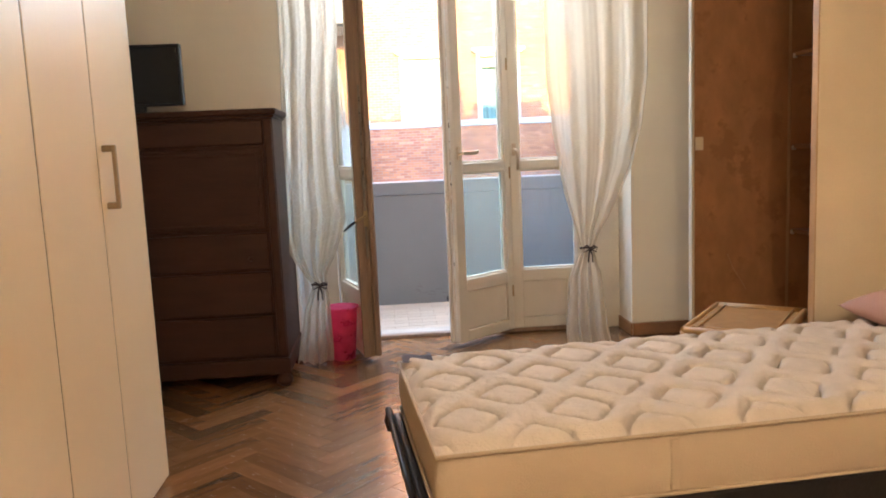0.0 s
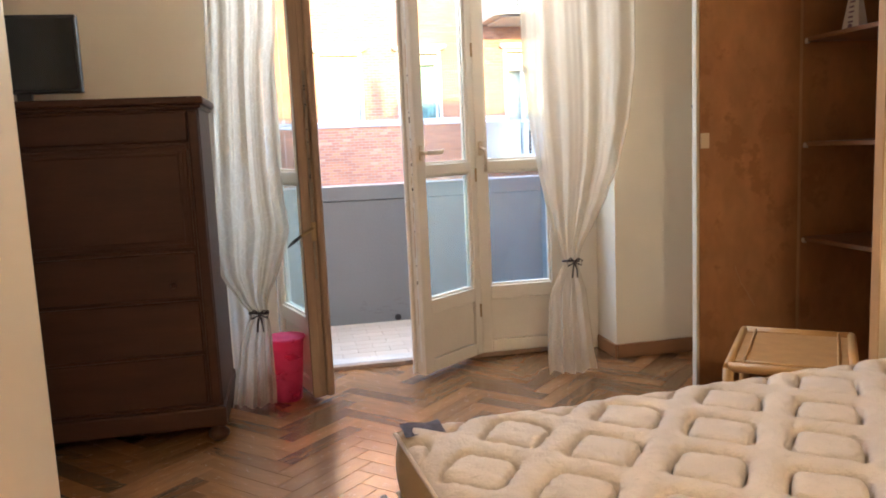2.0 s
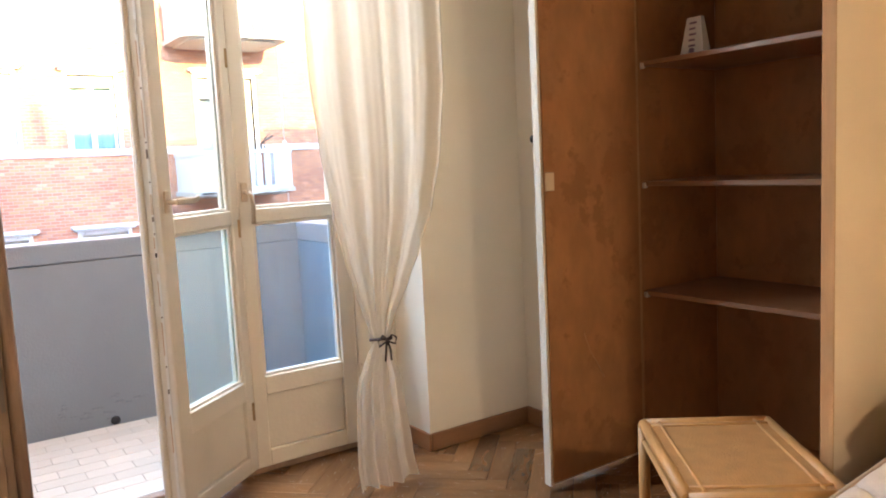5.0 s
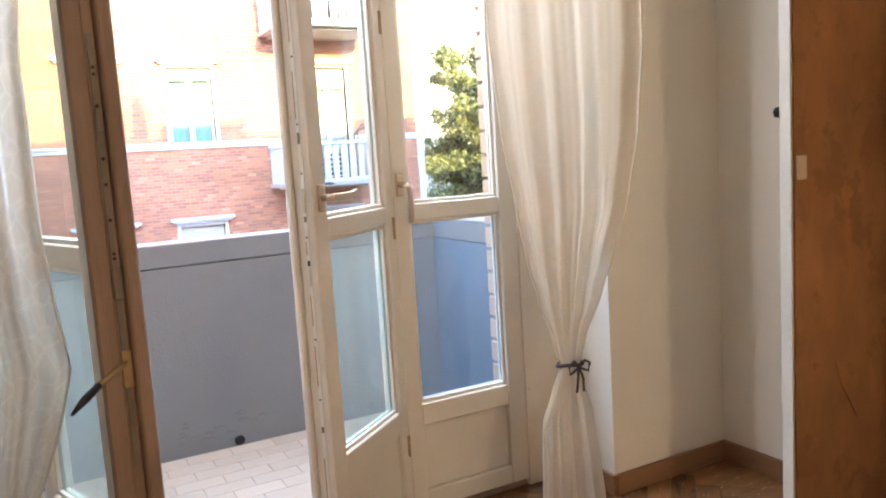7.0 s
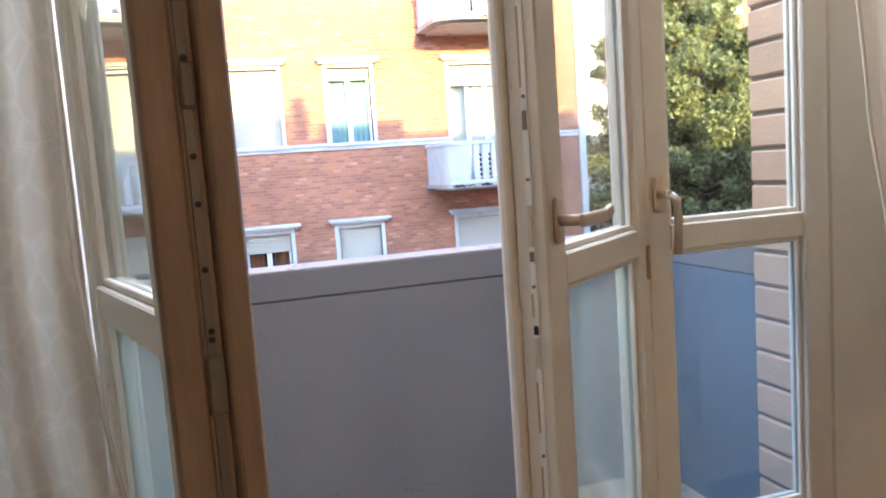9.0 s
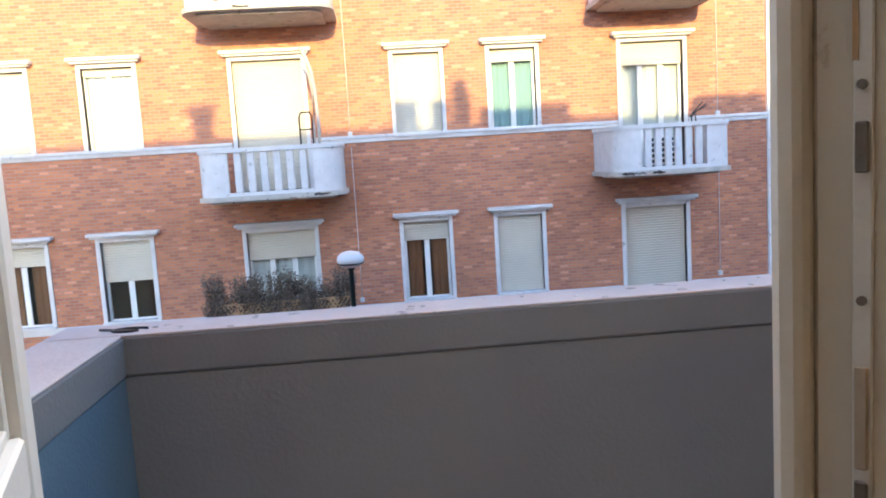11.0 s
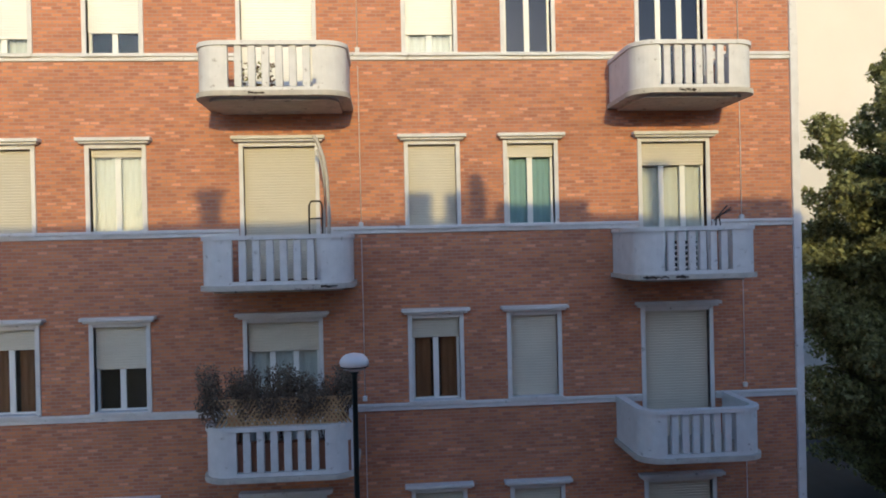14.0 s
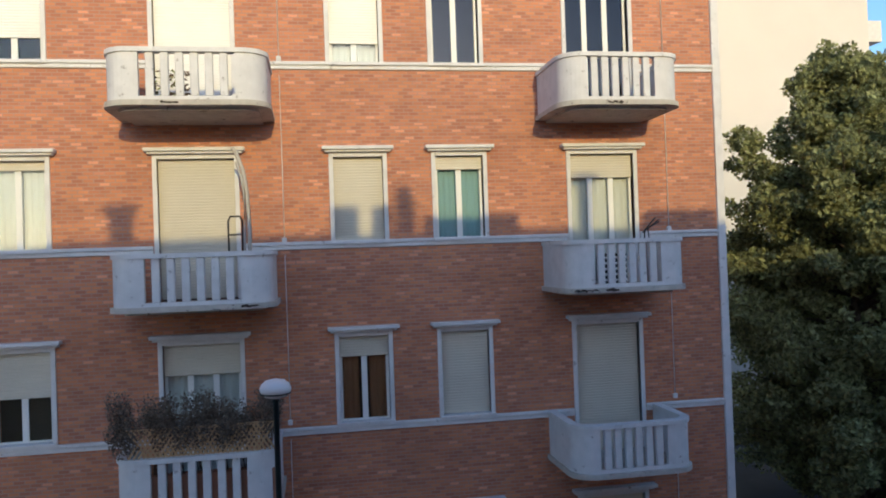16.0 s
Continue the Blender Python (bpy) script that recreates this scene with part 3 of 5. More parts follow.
for za, zb, metal in ((0.52, 0.538, LOCKRAIL), (0.955, 1.010, STEEL), (1.014, 1.030, BLACKMETAL), (1.140, 1.157, LOCKRAIL), (1.165, 1.235, HANDLE), (1.360, 1.392, LOCKRAIL), (1.78, 1.83, STEEL)):
    part("keep", boxed(-WB - 0.0062, -WB - 0.003, -0.006, 0.002, za, zb, 0.001), metal, eb2, "worn metal keep")
for za, zb in ((0.30, 0.44), (0.66, 0.78), (0.84, 0.93), (1.045, 1.085), (1.43, 1.56), (1.64, 1.76)):
    part("worn_patch", boxed(-WB - 0.0036, -WB - 0.0030, 0.0005, 0.004, za, zb), PALEWOOD, eb2, "paint worn to bare wood")
part("astragal", boxed(-WB - 0.012, -WB + 0.03, 0.030, 0.055, 0.03, 2.5, 0.008, segments=2), WINPAINT, leaf_b)
C0 = 1.098
leaf_c = window_leaf("french_window_leaf", pose(C0, YG, 0), 1.602 - C0, "closed cream french window side leaf with handle", low=BLUEGLASS)
lever(leaf_c, 0.028, 1.215, -0.03, 1, down=True)
for z in (0.25, 1.03, 1.72, 2.3):
    part("hinge", tube(bmesh.new(), [(-0.006, -0.034, z), (-0.006, -0.034, z + 0.075)], 0.007, 8), BRASS, leaf_c, "aged brass hinge")
wf = thing("window_1", pose(0, 0, 0), "cream painted outer frame of the french window", "window frame")
wf["kind"] = "structure"
part("jamb", boxed(1.604, NX1 - 0.001, YG - 0.030, YG + 0.029, 0.0, 2.615, 0.005), WINPAINT, wf)
part("jamb", boxed(NX0 + 0.001, -0.150, YG - 0.030, YG + 0.029, 0.0, 2.615, 0.005), WINPAINT, wf)
part("jamb", boxed(-0.149, -0.052, YG - 0.022, YG + 0.029, 0.0, 2.504, 0.005), WINPAINT, wf)
part("head", boxed(-0.148, 1.603, YG - 0.030, YG + 0.029, 2.505, 2.615, 0.005), WINPAINT, wf)
part("bottom_track", boxed(-0.050, 1.603, YG - 0.015, YG + 0.0285, 0.0, 0.028, 0.004), EDGEWOOD, wf, "worn wooden bottom track")


# ---------------------------------------------------------------- curtains
def spline(keys, z):
    keys = sorted(keys)
    for p, q in zip(keys, keys[1:]):
        if p[0] <= z <= q[0]:
            f = (z - p[0]) / (q[0] - p[0])
            f = f * f * (3 - 2 * f) * 0.5 + f * 0.5
            return [a + (b - a) * f for a, b in zip(p[1:], q[1:])]
    return keys[0][1:] if z < keys[0][0] else keys[-1][1:]


def curtain(name, keys, folds, seed, label, tie_z, cloth):
    """A sheer curtain between its left and right edges: keys (z, left, right, y, fold depth)."""
    rng = random.Random(seed)
    ph = [rng.uniform(0, 6.28) for _ in range(4)]
    root = thing(name, pose(0, 0, 0), label, "curtain", "pair of curtains at the french window")
    nu, nv = 150, 130
    ztop, zbot = max(k[0] for k in keys), min(k[0] for k in keys)
    bm = bmesh.new()
    uv = bm.loops.layers.uv.new("UVMap")
    rows = []
    for j in range(nv + 1):
        z = zbot + (ztop - zbot) * j / nv
        xl, xr, y, amp = spline(keys, z)
        amp *= 0.52
        row = []
        for i in range(nu + 1):
            u = i / nu
            s = u + 0.012 * math.sin(6.28 * folds * u * 0.5 + ph[0]) + 0.006 * math.sin(z * 3 + 9 * u)
            x = xl + (xr - xl) * s
            a = 6.28 * folds * u + ph[1] + 0.5 * math.sin(z * 1.7 + ph[2])
            yy = y + amp * (0.66 * math.sin(a) + 0.24 * math.sin(1.7 * a + ph[3] + 0.6 * z) + 0.05 * math.sin(4.1 * a + z))
            zz = z + (0.012 * math.sin(6 * u + ph[0]) if j == 0 else 0)
            row.append(bm.verts.new((x, yy, zz)))
        rows.append(row)
    for j in range(nv):
        for i in range(nu):
            f = bm.faces.new((rows[j][i], rows[j][i + 1], rows[j + 1][i + 1], rows[j + 1][i]))
            f.smooth = True
            for lp, (uu, vv) in zip(f.loops, ((i, j), (i + 1, j), (i + 1, j + 1), (i, j + 1))):
                lp[uv].uv = (uu / nu * 1.1, vv / nv * 4.6)
    part("cloth", bm, cloth, root)
    # hems down both edges
    for i, nm in ((0, "hem"), (nu, "hem")):
        hb = bmesh.new()
        co = [(rows_z[0], rows_z[1], rows_z[2]) for rows_z in edge_points(keys, folds, ph, i / nu, zbot, ztop)]
        tube(hb, co, 0.0035, 5)
        part(nm, hb, cloth, root)
    # dark ribbon round the gathered cloth, tied in a bow
    xl, xr, y, amp = spline(keys, tie_z)
    cx, rx, ry = (xl + xr) / 2, (xr - xl) / 2 + 0.006, amp + 0.012
    rb = bmesh.new()
    tube(rb, [(cx + rx * math.cos(k * 0.5236), y + ry * math.sin(k * 0.5236), tie_z + 0.004 * math.sin(k)) for k in range(13)], 0.006, 6)
    knot = (cx + 0.1 * rx, y - ry - 0.004, tie_z)
    rib = part("tie", rb, TIE, root, "dark brown ribbon tie")
    bow = bmesh.new()
    for sx, dz in ((1, 0.0), (-1, 0.004)):
        tube(bow, [knot, (knot[0] + sx * 0.022, knot[1] - 0.008, knot[2] + 0.016 + dz), (knot[0] + sx * 0.042, knot[1] - 0.006, knot[2] + 0.004), (knot[0] + sx * 0.036, knot[1] - 0.004, knot[2] - 0.022), (knot[0] + sx * 0.006, knot[1] - 0.004, knot[2] - 0.008)], 0.0045, 6)
        tube(bow, [knot, (knot[0] + sx * 0.010, knot[1] - 0.010, knot[2] - 0.04), (knot[0] + sx * 0.014, knot[1] - 0.006, knot[2] - 0.085)], 0.0045, 6)
    part("bow", bow, TIE, rib)
    return root


def edge_points(keys, folds, ph, u, zbot, ztop, n=60):
    for j in range(n + 1):
        z = zbot + (ztop - zbot) * j / n
        xl, xr, y, amp = spline(keys, z)
        amp *= 0.52
        s = u + 0.012 * math.sin(6.28 * folds * u * 0.5 + ph[0]) + 0.006 * math.sin(z * 3 + 9 * u)
        a = 6.28 * folds * u + ph[1] + 0.5 * math.sin(z * 1.7 + ph[2])
        yield (xl + (xr - xl) * s, y + amp * (0.66 * math.sin(a) + 0.24 * math.sin(1.7 * a + ph[3] + 0.6 * z) + 0.05 * math.sin(4.1 * a + z)), z)


curtain("curtain", [(2.895, 1.24, 1.90, 4.97, 0.03), (1.65, 1.262, 1.872, 4.95, 0.032), (1.36, 1.285, 1.835, 4.94, 0.034), (1.12, 1.318, 1.775, 4.93, 0.036), (0.94, 1.352, 1.70, 4.93, 0.036),
                    (0.83, 1.382, 1.64, 4.925, 0.034), (0.68, 1.425, 1.550, 4.915, 0.028), (0.60, 1.446, 1.519, 4.91, 0.022), (0.54, 1.412, 1.535, 4.91, 0.026), (0.43, 1.36, 1.57, 4.91, 0.034),
                    (0.12, 1.335, 1.60, 4.90, 0.045), (0.015, 1.34, 1.615, 4.89, 0.05)], 4.5, 3, "sheer cream curtain gathered low with a dark ribbon", 0.61, CLOTH)
curtain("curtain", [(2.895, -0.30, 0.07, 4.97, 0.03), (1.94, -0.27, 0.05, 4.91, 0.034), (1.55, -0.28, 0.012, 4.88, 0.036), (1.24, -0.295, 0.010, 4.87, 0.036), (1.04, -0.31, 0.024, 4.86, 0.036), (0.88, -0.315, 0.042, 4.85, 0.036), (0.78, -0.31, 0.016, 4.84, 0.036),
                    (0.68, -0.29, -0.02, 4.82, 0.036), (0.56, -0.21, -0.078, 4.78, 0.03), (0.495, -0.155, -0.085, 4.765, 0.022), (0.43, -0.185, -0.075, 4.78, 0.028), (0.32, -0.225, -0.075, 4.81, 0.034),
                    (0.10, -0.27, -0.075, 4.86, 0.045), (0.015, -0.285, -0.08, 4.87, 0.05)], 4, 8, "sheer cream curtain gathered low with a dark ribbon bow", 0.50, NET)


bm = bmesh.new()
rows = []
for j in range(25):
    z = 0.03 + 1.15 * j / 24
    rows.append([bm.verts.new((-0.275 + 0.16 * i / 20, 5.03 + 0.010 * math.sin(i * 0.95 + 0.4 * z), z)) for i in range(21)])
for a, b in zip(rows, rows[1:]):
    for k in range(20):
        f = bm.faces.new((a[k], a[k + 1], b[k + 1], b[k]))
        f.smooth = True
net = part("net_curtain", bm, cloth_mat("white_net", (0.78, 0.76, 0.74), 0.30, 0.5, lines=False))
tagged(net, "short straight white net hanging behind the gathered curtain", "curtain")


# ---------------------------------------------------------------- chest, screen, wardrobe, bin
def chest():
    x0, x1, y0, y1 = -1.12, -0.285, 4.475, 5.07
    c = thing("tall_chest", pose(0, 0, 0), "tall dark-stained antique wooden chest with drop front and drawers", "chest of drawers")
    b = bmesh.new()
    box(b, x0, x1, y0 + 0.012, y1, 0.075, 1.44, 0.004)
    part("body", b, DARKWOOD, c)
    t = bmesh.new()
    box(t, x0 - 0.025, x1 + 0.025, y0 - 0.022, y1 + 0.005, 1.452, 1.484, 0.010, segments=3)
    box(t, x0 - 0.012, x1 + 0.012, y0 - 0.008, y1, 1.436, 1.452, 0.006, segments=2)
    part("top", t, DARKWOOD, c, "overhanging moulded top")
    part("frieze_drawer", boxed(x0 + 0.05, x1 - 0.05, y0 - 0.002, y0 + 0.03, 1.30, 1.425, 0.006), DARKWOOD, c)
    flap = part("drop_front", boxed(x0 + 0.06, x1 - 0.06, y0 - 0.002, y0 + 0.03, 0.855, 1.285, 0.006), DARKWOOD, c)
    m = bmesh.new()
    for q in ((x0 + 0.075, x0 + 0.095, 0.875, 1.265), (x1 - 0.095, x1 - 0.075, 0.875, 1.265), (x0 + 0.095, x1 - 0.095, 0.875, 0.893), (x0 + 0.095, x1 - 0.095, 1.247, 1.265)):
        box(m, q[0], q[1], y0 - 0.009, y0 - 0.002, q[2], q[3], 0.003)
    part("moulding", m, DARKWOOD, flap)
    for za, zb in ((0.645, 0.840), (0.405, 0.632), (0.175, 0.392)):
        d = part("drawer", boxed(x0 + 0.06, x1 - 0.06, y0 - 0.004, y0 + 0.03, za, zb, 0.006), DARKWOOD, c)
        if za > 0.6:
            k = lathe(bmesh.new(), [(0.008, 0), (0.008, 0.012), (0.014, 0.020), (0.010, 0.028)], 14)
            bmesh.ops.transform(k, matrix=pose(-0.44, y0 - 0.004, 0.706, 90, 0, 0), verts=k.verts[:])
            part("knob", k, DARKWOOD, d)
    for xa in (x0 + 0.004, x1 - 0.048):
        part("pilaster", boxed(xa, xa + 0.044, y0 - 0.008, y0 + 0.03, 0.17, 1.43, 0.010, segments=2), DARKWOOD, c)
    part("plinth", boxed(x0 - 0.012, x1 + 0.012, y0 - 0.014, y1, 0.070, 0.160, 0.010, segments=2), DARKWOOD, c)
    for fx in (x0 + 0.05, x1 - 0.03):
        for fy in (y0 + 0.035, y1 - 0.06):
            part("foot", lathe(bmesh.new(), [(0.026, 0.0), (0.044, 0.018), (0.046, 0.036), (0.028, 0.055), (0.036, 0.0705)], 18, fx, fy), DARKWOOD, c)


chest()

tv = thing("flat_screen_tv", pose(-1.0, 4.70, 1.485), "small black flat-screen television, switched off, on the chest", "television")
part("housing", boxed(-0.245, 0.225, -0.004, 0.035, 0.046, 0.372, 0.006, segments=2), PLASTICBLACK, tv)
part("screen", boxed(-0.230, 0.210, -0.0075, -0.0035, 0.062, 0.357, 0.001), SCREEN, tv, "dark glossy screen")
part("neck", boxed(-0.04, 0.02, 0.0, 0.03, 0.010, 0.06, 0.004), PLASTICBLACK, tv)
part("stand", boxed(-0.13, 0.11, -0.06, 0.09, 0.0, 0.012, 0.005, segments=2), PLASTICBLACK, tv)

wd = thing("wardrobe", pose(0, 0, 0), "tall cream laminate wardrobe with flat doors and a metal bow handle", "wardrobe")
part("body", boxed(XL + 0.004, -0.642, 0.78, 3.362, 0.0, 2.40, 0.002), SEAM, wd)
part("end_panel", boxed(XL + 0.004, -0.6405, 3.3622, 3.372, 0.0, 2.40, 0.002), CREAM, wd)
edges = [3.364, 2.944, 2.515, 2.085, 1.655, 1.225, 0.79]
for i, (ya, yb) in enumerate(zip(edges[1:], edges)):
    dr = part("door", boxed(-0.640, -0.620, ya + 0.004, yb - 0.004, 0.035 if i else 0.012, 2.398, 0.0025, segments=2), CREAM, wd)
    part("edge_strip", boxed(-0.6415, -0.6225, ya - 0.0035, ya + 0.0035, 0.036, 2.397), SEAM, wd, "dark joint between the doors")
    if i == 0:
        hy = ya + 0.045
        hb = bmesh.new()
        box(hb, -0.590, -0.578, hy - 0.008, hy + 0.010, 1.085, 1.292, 0.003)
        box(hb, -0.620, -0.588, hy - 0.008, hy + 0.010, 1.270, 1.292, 0.003)
        box(hb, -0.620, -0.588, hy - 0.008, hy + 0.010, 1.085, 1.107, 0.003)
        part("handle", hb, BRONZE, dr, "bronze metal bow handle")

bn = thing("waste_bin", pose(-0.018, 4.975, 0.0), "bright pink translucent plastic waste bin", "waste bin")
bm = lathe(bmesh.new(), [(0.066, 0.0), (0.070, 0.004), (0.094, 0.305), (0.101, 0.318), (0.096, 0.318), (0.090, 0.305), (0.068, 0.012)], 36)
part("bucket", bm, PINK, bn)
part("rim", lathe(bmesh.new(), [(0.096, 0.312), (0.103, 0.314), (0.103, 0.324), (0.096, 0.326)], 36), PINK, bn)


# ---------------------------------------------------------------- bed, pillow, stool
BED = pose(0.303, 3.05, 0, 0, 0, 5.0)          # far corner of the foot end; x runs to the head, -y to the near side
BL, BW = 1.98, 0.862


def bed():
    base = thing("bed_base", BED, "dark metal bed base on legs under the mattress", "bed")
    for n, q in (("side_rail", (0.0, BL, -0.035, -0.005)), ("side_rail", (0.0, BL, -BW + 0.005, -BW + 0.035)), ("end_rail", (-0.035, -0.003, -BW + 0.02, -0.02)), ("end_rail", (BL, BL + 0.03, -BW + 0.02, -0.02))):
        part(n, boxed(q[0], q[1], q[2], q[3], 0.225 if n == "side_rail" else 0.190, 0.318, 0.008, segments=2), BLACKMETAL, base)
    for k in range(14):
        x = 0.08 + k * (BL - 0.16) / 13
        part("slat", boxed(x - 0.03, x + 0.03, -BW + 0.035, -0.035, 0.298, 0.312, 0.003), PALEWOOD, base, "pale wooden slat")
    for x in (0.03, BL - 0.03):
        for y in (-0.05, -BW + 0.05):
            part("leg", tube(bmesh.new(), [(x, y, 0.0), (x, y, 0.27)], 0.018, 10), BLACKMETAL, base)
    tube_b = bmesh.new()
    tube(tube_b, [(-0.046, -0.03, 0.26), (-0.056, -0.03, 0.30), (-0.050, -0.03, 0.335), (-0.050, -BW + 0.03, 0.335), (-0.056, -BW + 0.03, 0.30), (-0.046, -BW + 0.03, 0.26)], 0.012, 8)
    part("mattress_stop", tube_b, BLACKMETAL, base, "bent metal mattress stop")


def quilt(x, y):
    """Height of the quilting: puffed lozenge pads between broad puffed bands, pinched along wrinkled seams."""
    wob = noise.noise((x * 48, y * 48, 7.0))
    x += 0.008 * noise.noise((x * 11, y * 11, 4.0)) + 0.0045 * wob
    y += 0.008 * noise.noise((x * 11, y * 11, 9.0)) + 0.0045 * noise.noise((x * 48, y * 48, 2.0))
    a, b = x / 0.315 + y / 0.345 + 0.11, x / 0.315 - y / 0.345 + 0.17
    fa, fb = abs(a - math.floor(a) - 0.5), abs(b - math.floor(b) - 0.5)
    n = ((fa ** 6 + fb ** 6) ** (1 / 6)) / 0.5
    pad = 0.64
    pleat = 1 + 0.9 * noise.noise((x * 75, y * 75, 5.0))
    groove = math.exp(-((n - pad) / 0.036) ** 2) * pleat
    inner = max(0.0, 1 - (n / pad) ** 4) ** 0.45
    band = max(0.0, 1 - ((1 - n) / (1 - pad)) ** 2) ** 0.5 if n > pad else 0.0
    puff = 0.024 * inner if n < pad else 0.027 * band
    return puff - 0.025 * groove + 0.0024 * noise.noise((x * 14, y * 14, 0.3)) + 0.0022 * noise.noise((x * 45, y * 45, 1.3)) - 0.008


def mattress():
    root = thing("mattress", BED @ pose(0, 0, 0.319), "bare quilted cream single mattress with pressed lozenge pads", "mattress")
    h, r, nx, ny = 0.186, 0.045, 500, 220
    bm = bmesh.new()
    rows = []
    for j in range(ny + 1):
        row = []
        for i in range(nx + 1):
            x, y = BL * i / nx, -BW * j / ny
            e = min(x, BL - x, -y, BW + y)
            edge = max(0.0, 1 - e / r)
            z = h - 0.016 * edge ** 2 + quilt(x, y) * min(1.0, e / 0.05) ** 0.7
            row.append(bm.verts.new((x, y, z)))
        rows.append(row)
    for j in range(ny):
        for i in range(nx):
            f = bm.faces.new((rows[j][i], rows[j + 1][i], rows[j + 1][i + 1], rows[j][i + 1]))
            f.smooth = True
    part("quilted_top", bm, TICKING, root, "quilted pale ticking")
    s = bmesh.new()
    ring = [(BL * k / 40, 0) for k in range(40)] + [(BL, -BW * k / 20) for k in range(20)] + [(BL - BL * k / 40, -BW) for k in range(40)] + [(0, -BW + BW * k / 20) for k in range(20)]
    levels = []
    for q in range(9):
        f = q / 8
        bulge = 0.010 * math.sin(math.pi * f) - 0.004
        lv = []
        for px_, py_ in ring:
            cx, cy = px_ - BL / 2, py_ + BW / 2
            lv.append(s.verts.new((px_ + bulge * (1 if cx > BL / 2 - 1e-6 else -1 if cx < -BL / 2 + 1e-6 else 0), py_ + bulge * (1 if cy > BW / 2 - 1e-6 else -1 if cy < -BW / 2 + 1e-6 else 0), f * (h - 0.016) + 0.002 * noise.noise((px_ * 8, py_ * 8, f * 3)) * math.sin(math.pi * f))))
        levels.append(lv)
    for a, b in zip(levels, levels[1:]):
        for k in range(len(ring)):
            f = s.faces.new((a[k], a[(k + 1) % len(ring)], b[(k + 1) % len(ring)], b[k]))
            f.smooth = True
    s.faces.new(levels[0])
    part("side_band", s, SIDECLOTH, root, "plain beige side band")
    for z, nm in ((h - 0.014, "piping"), (0.010, "piping")):
        p = bmesh.new()
        o = 0.003
        tube(p, [(-o, o, z), (BL / 2, o, z), (BL + o, o, z), (BL + o, -BW / 2, z), (BL + o, -BW - o, z), (BL / 2, -BW - o, z), (-o, -BW - o, z), (-o, -BW / 2, z), (-o, o, z)], 0.006, 8)
        part(nm, p, SIDECLOTH, root)
    part("seam_tape", boxed(0.60, 0.625, -BW - 0.0085, -BW + 0.002, 0.02, h - 0.03, 0.003), SIDECLOTH, root)
    lb = bmesh.new()
    vs = [[lb.verts.new((0.004 + 0.105 * i / 6, -0.006 - 0.085 * j / 6, h + 0.013 + 0.004 * math.sin(i * 1.1 + j * 0.7))) for i in range(7)] for j in range(7)]
    for a, b in zip(vs, vs[1:]):
        for k in range(6):
            lb.faces.new((a[k], b[k], b[k + 1], a[k + 1]))
    part("label", lb, LABEL, root, "dark cloth maker's label at the corner")


def pillow():
    bm = bmesh.new()
    n = 36
    for side in (1, -1):
        rows = []
        for j in range(n + 1):
            row = []
            for i in range(n + 1):
                u, v = 2 * i / n - 1, 2 * j / n - 1
                e = max(0.0, (1 - abs(u) ** 3.2) * (1 - abs(v) ** 3.2)) ** 0.55
                pinch = 1 - 0.07 * (abs(u) ** 2) * (1 - abs(v)) - 0.05 * (abs(v) ** 2) * (1 - abs(u))
                z = side * 0.072 * e + 0.004 * noise.noise((u * 3, v * 3, side)) * e + 0.006 * math.sin(7 * u + 3 * v) * (1 - e) * e
                row.append(bm.verts.new((0.20 * u * pinch, 0.30 * v * pinch, z)))
            rows.append(row)
        for a, b in zip(rows, rows[1:]):
            for k in range(n):
                f = bm.faces.new((a[k], a[k + 1], b[k + 1], b[k]) if side > 0 else (a[k], b[k], b[k + 1], a[k + 1]))
                f.smooth = True
    bmesh.ops.remove_doubles(bm, verts=bm.verts[:], dist=0.0005)
    ob = part("pillow", bm, PILLOW)
    ob.matrix_world = pose(2.27, 2.955, 0.568, 2, -3, 14)
    tagged(ob, "plump mauve-pink cotton pillow on the mattress", "pillow")


bed()
mattress()
pillow()


def stool():
    w, d, h = 0.38, 0.54, 0.46
    s = thing("rattan_stool", pose(1.825, 3.865, 0, 0, 0, -38.0), "low honey-coloured rattan stool with bamboo rim and woven top", "stool")
    # local: x along the short far side, -y along the long side
    for n, p, q in (("rim", (0, 0), (w, 0)), ("rim", (w, 0), (w, -d)), ("rim", (w, -d), (0, -d)), ("rim", (0, -d), (0, 0))):
        part(n, tube(bmesh.new(), [(*p, h - 0.016), ((p[0] + q[0]) / 2, (p[1] + q[1]) / 2, h - 0.016), (*q, h - 0.016)], 0.017, 10), RATTAN, s)
        part("apron", tube(bmesh.new(), [(*p, h - 0.07), (*q, h - 0.07)], 0.010, 8), RATTAN, s)
    part("woven_top", boxed(0.012, w - 0.012, -d + 0.012, -0.012, h - 0.022, h - 0.008, 0.003), WOVEN, s, "woven cane top")
    for k in range(2):
        x = 0.045 + k * (w - 0.09)
        part("inner_rod", tube(bmesh.new(), [(x, -0.015, h - 0.006), (x, -d + 0.015, h - 0.006)], 0.005, 6), RATTAN, s)
        y = -0.045 - k * (d - 0.09)
        part("inner_rod", tube(bmesh.new(), [(0.015, y, h - 0.006), (w - 0.015, y, h - 0.006)], 0.005, 6), RATTAN, s)
    for x in (0, w):
        for y in (0, -d):
            part("leg", tube(bmesh.new(), [(x, y, 0), (x, y, h - 0.02)], 0.018, 10), RATTAN, s)
    for x in (0, w):
        part("stretcher", tube(bmesh.new(), [(x, 0, 0.13), (x, -d, 0.13)], 0.011, 8), RATTAN, s)


stool()


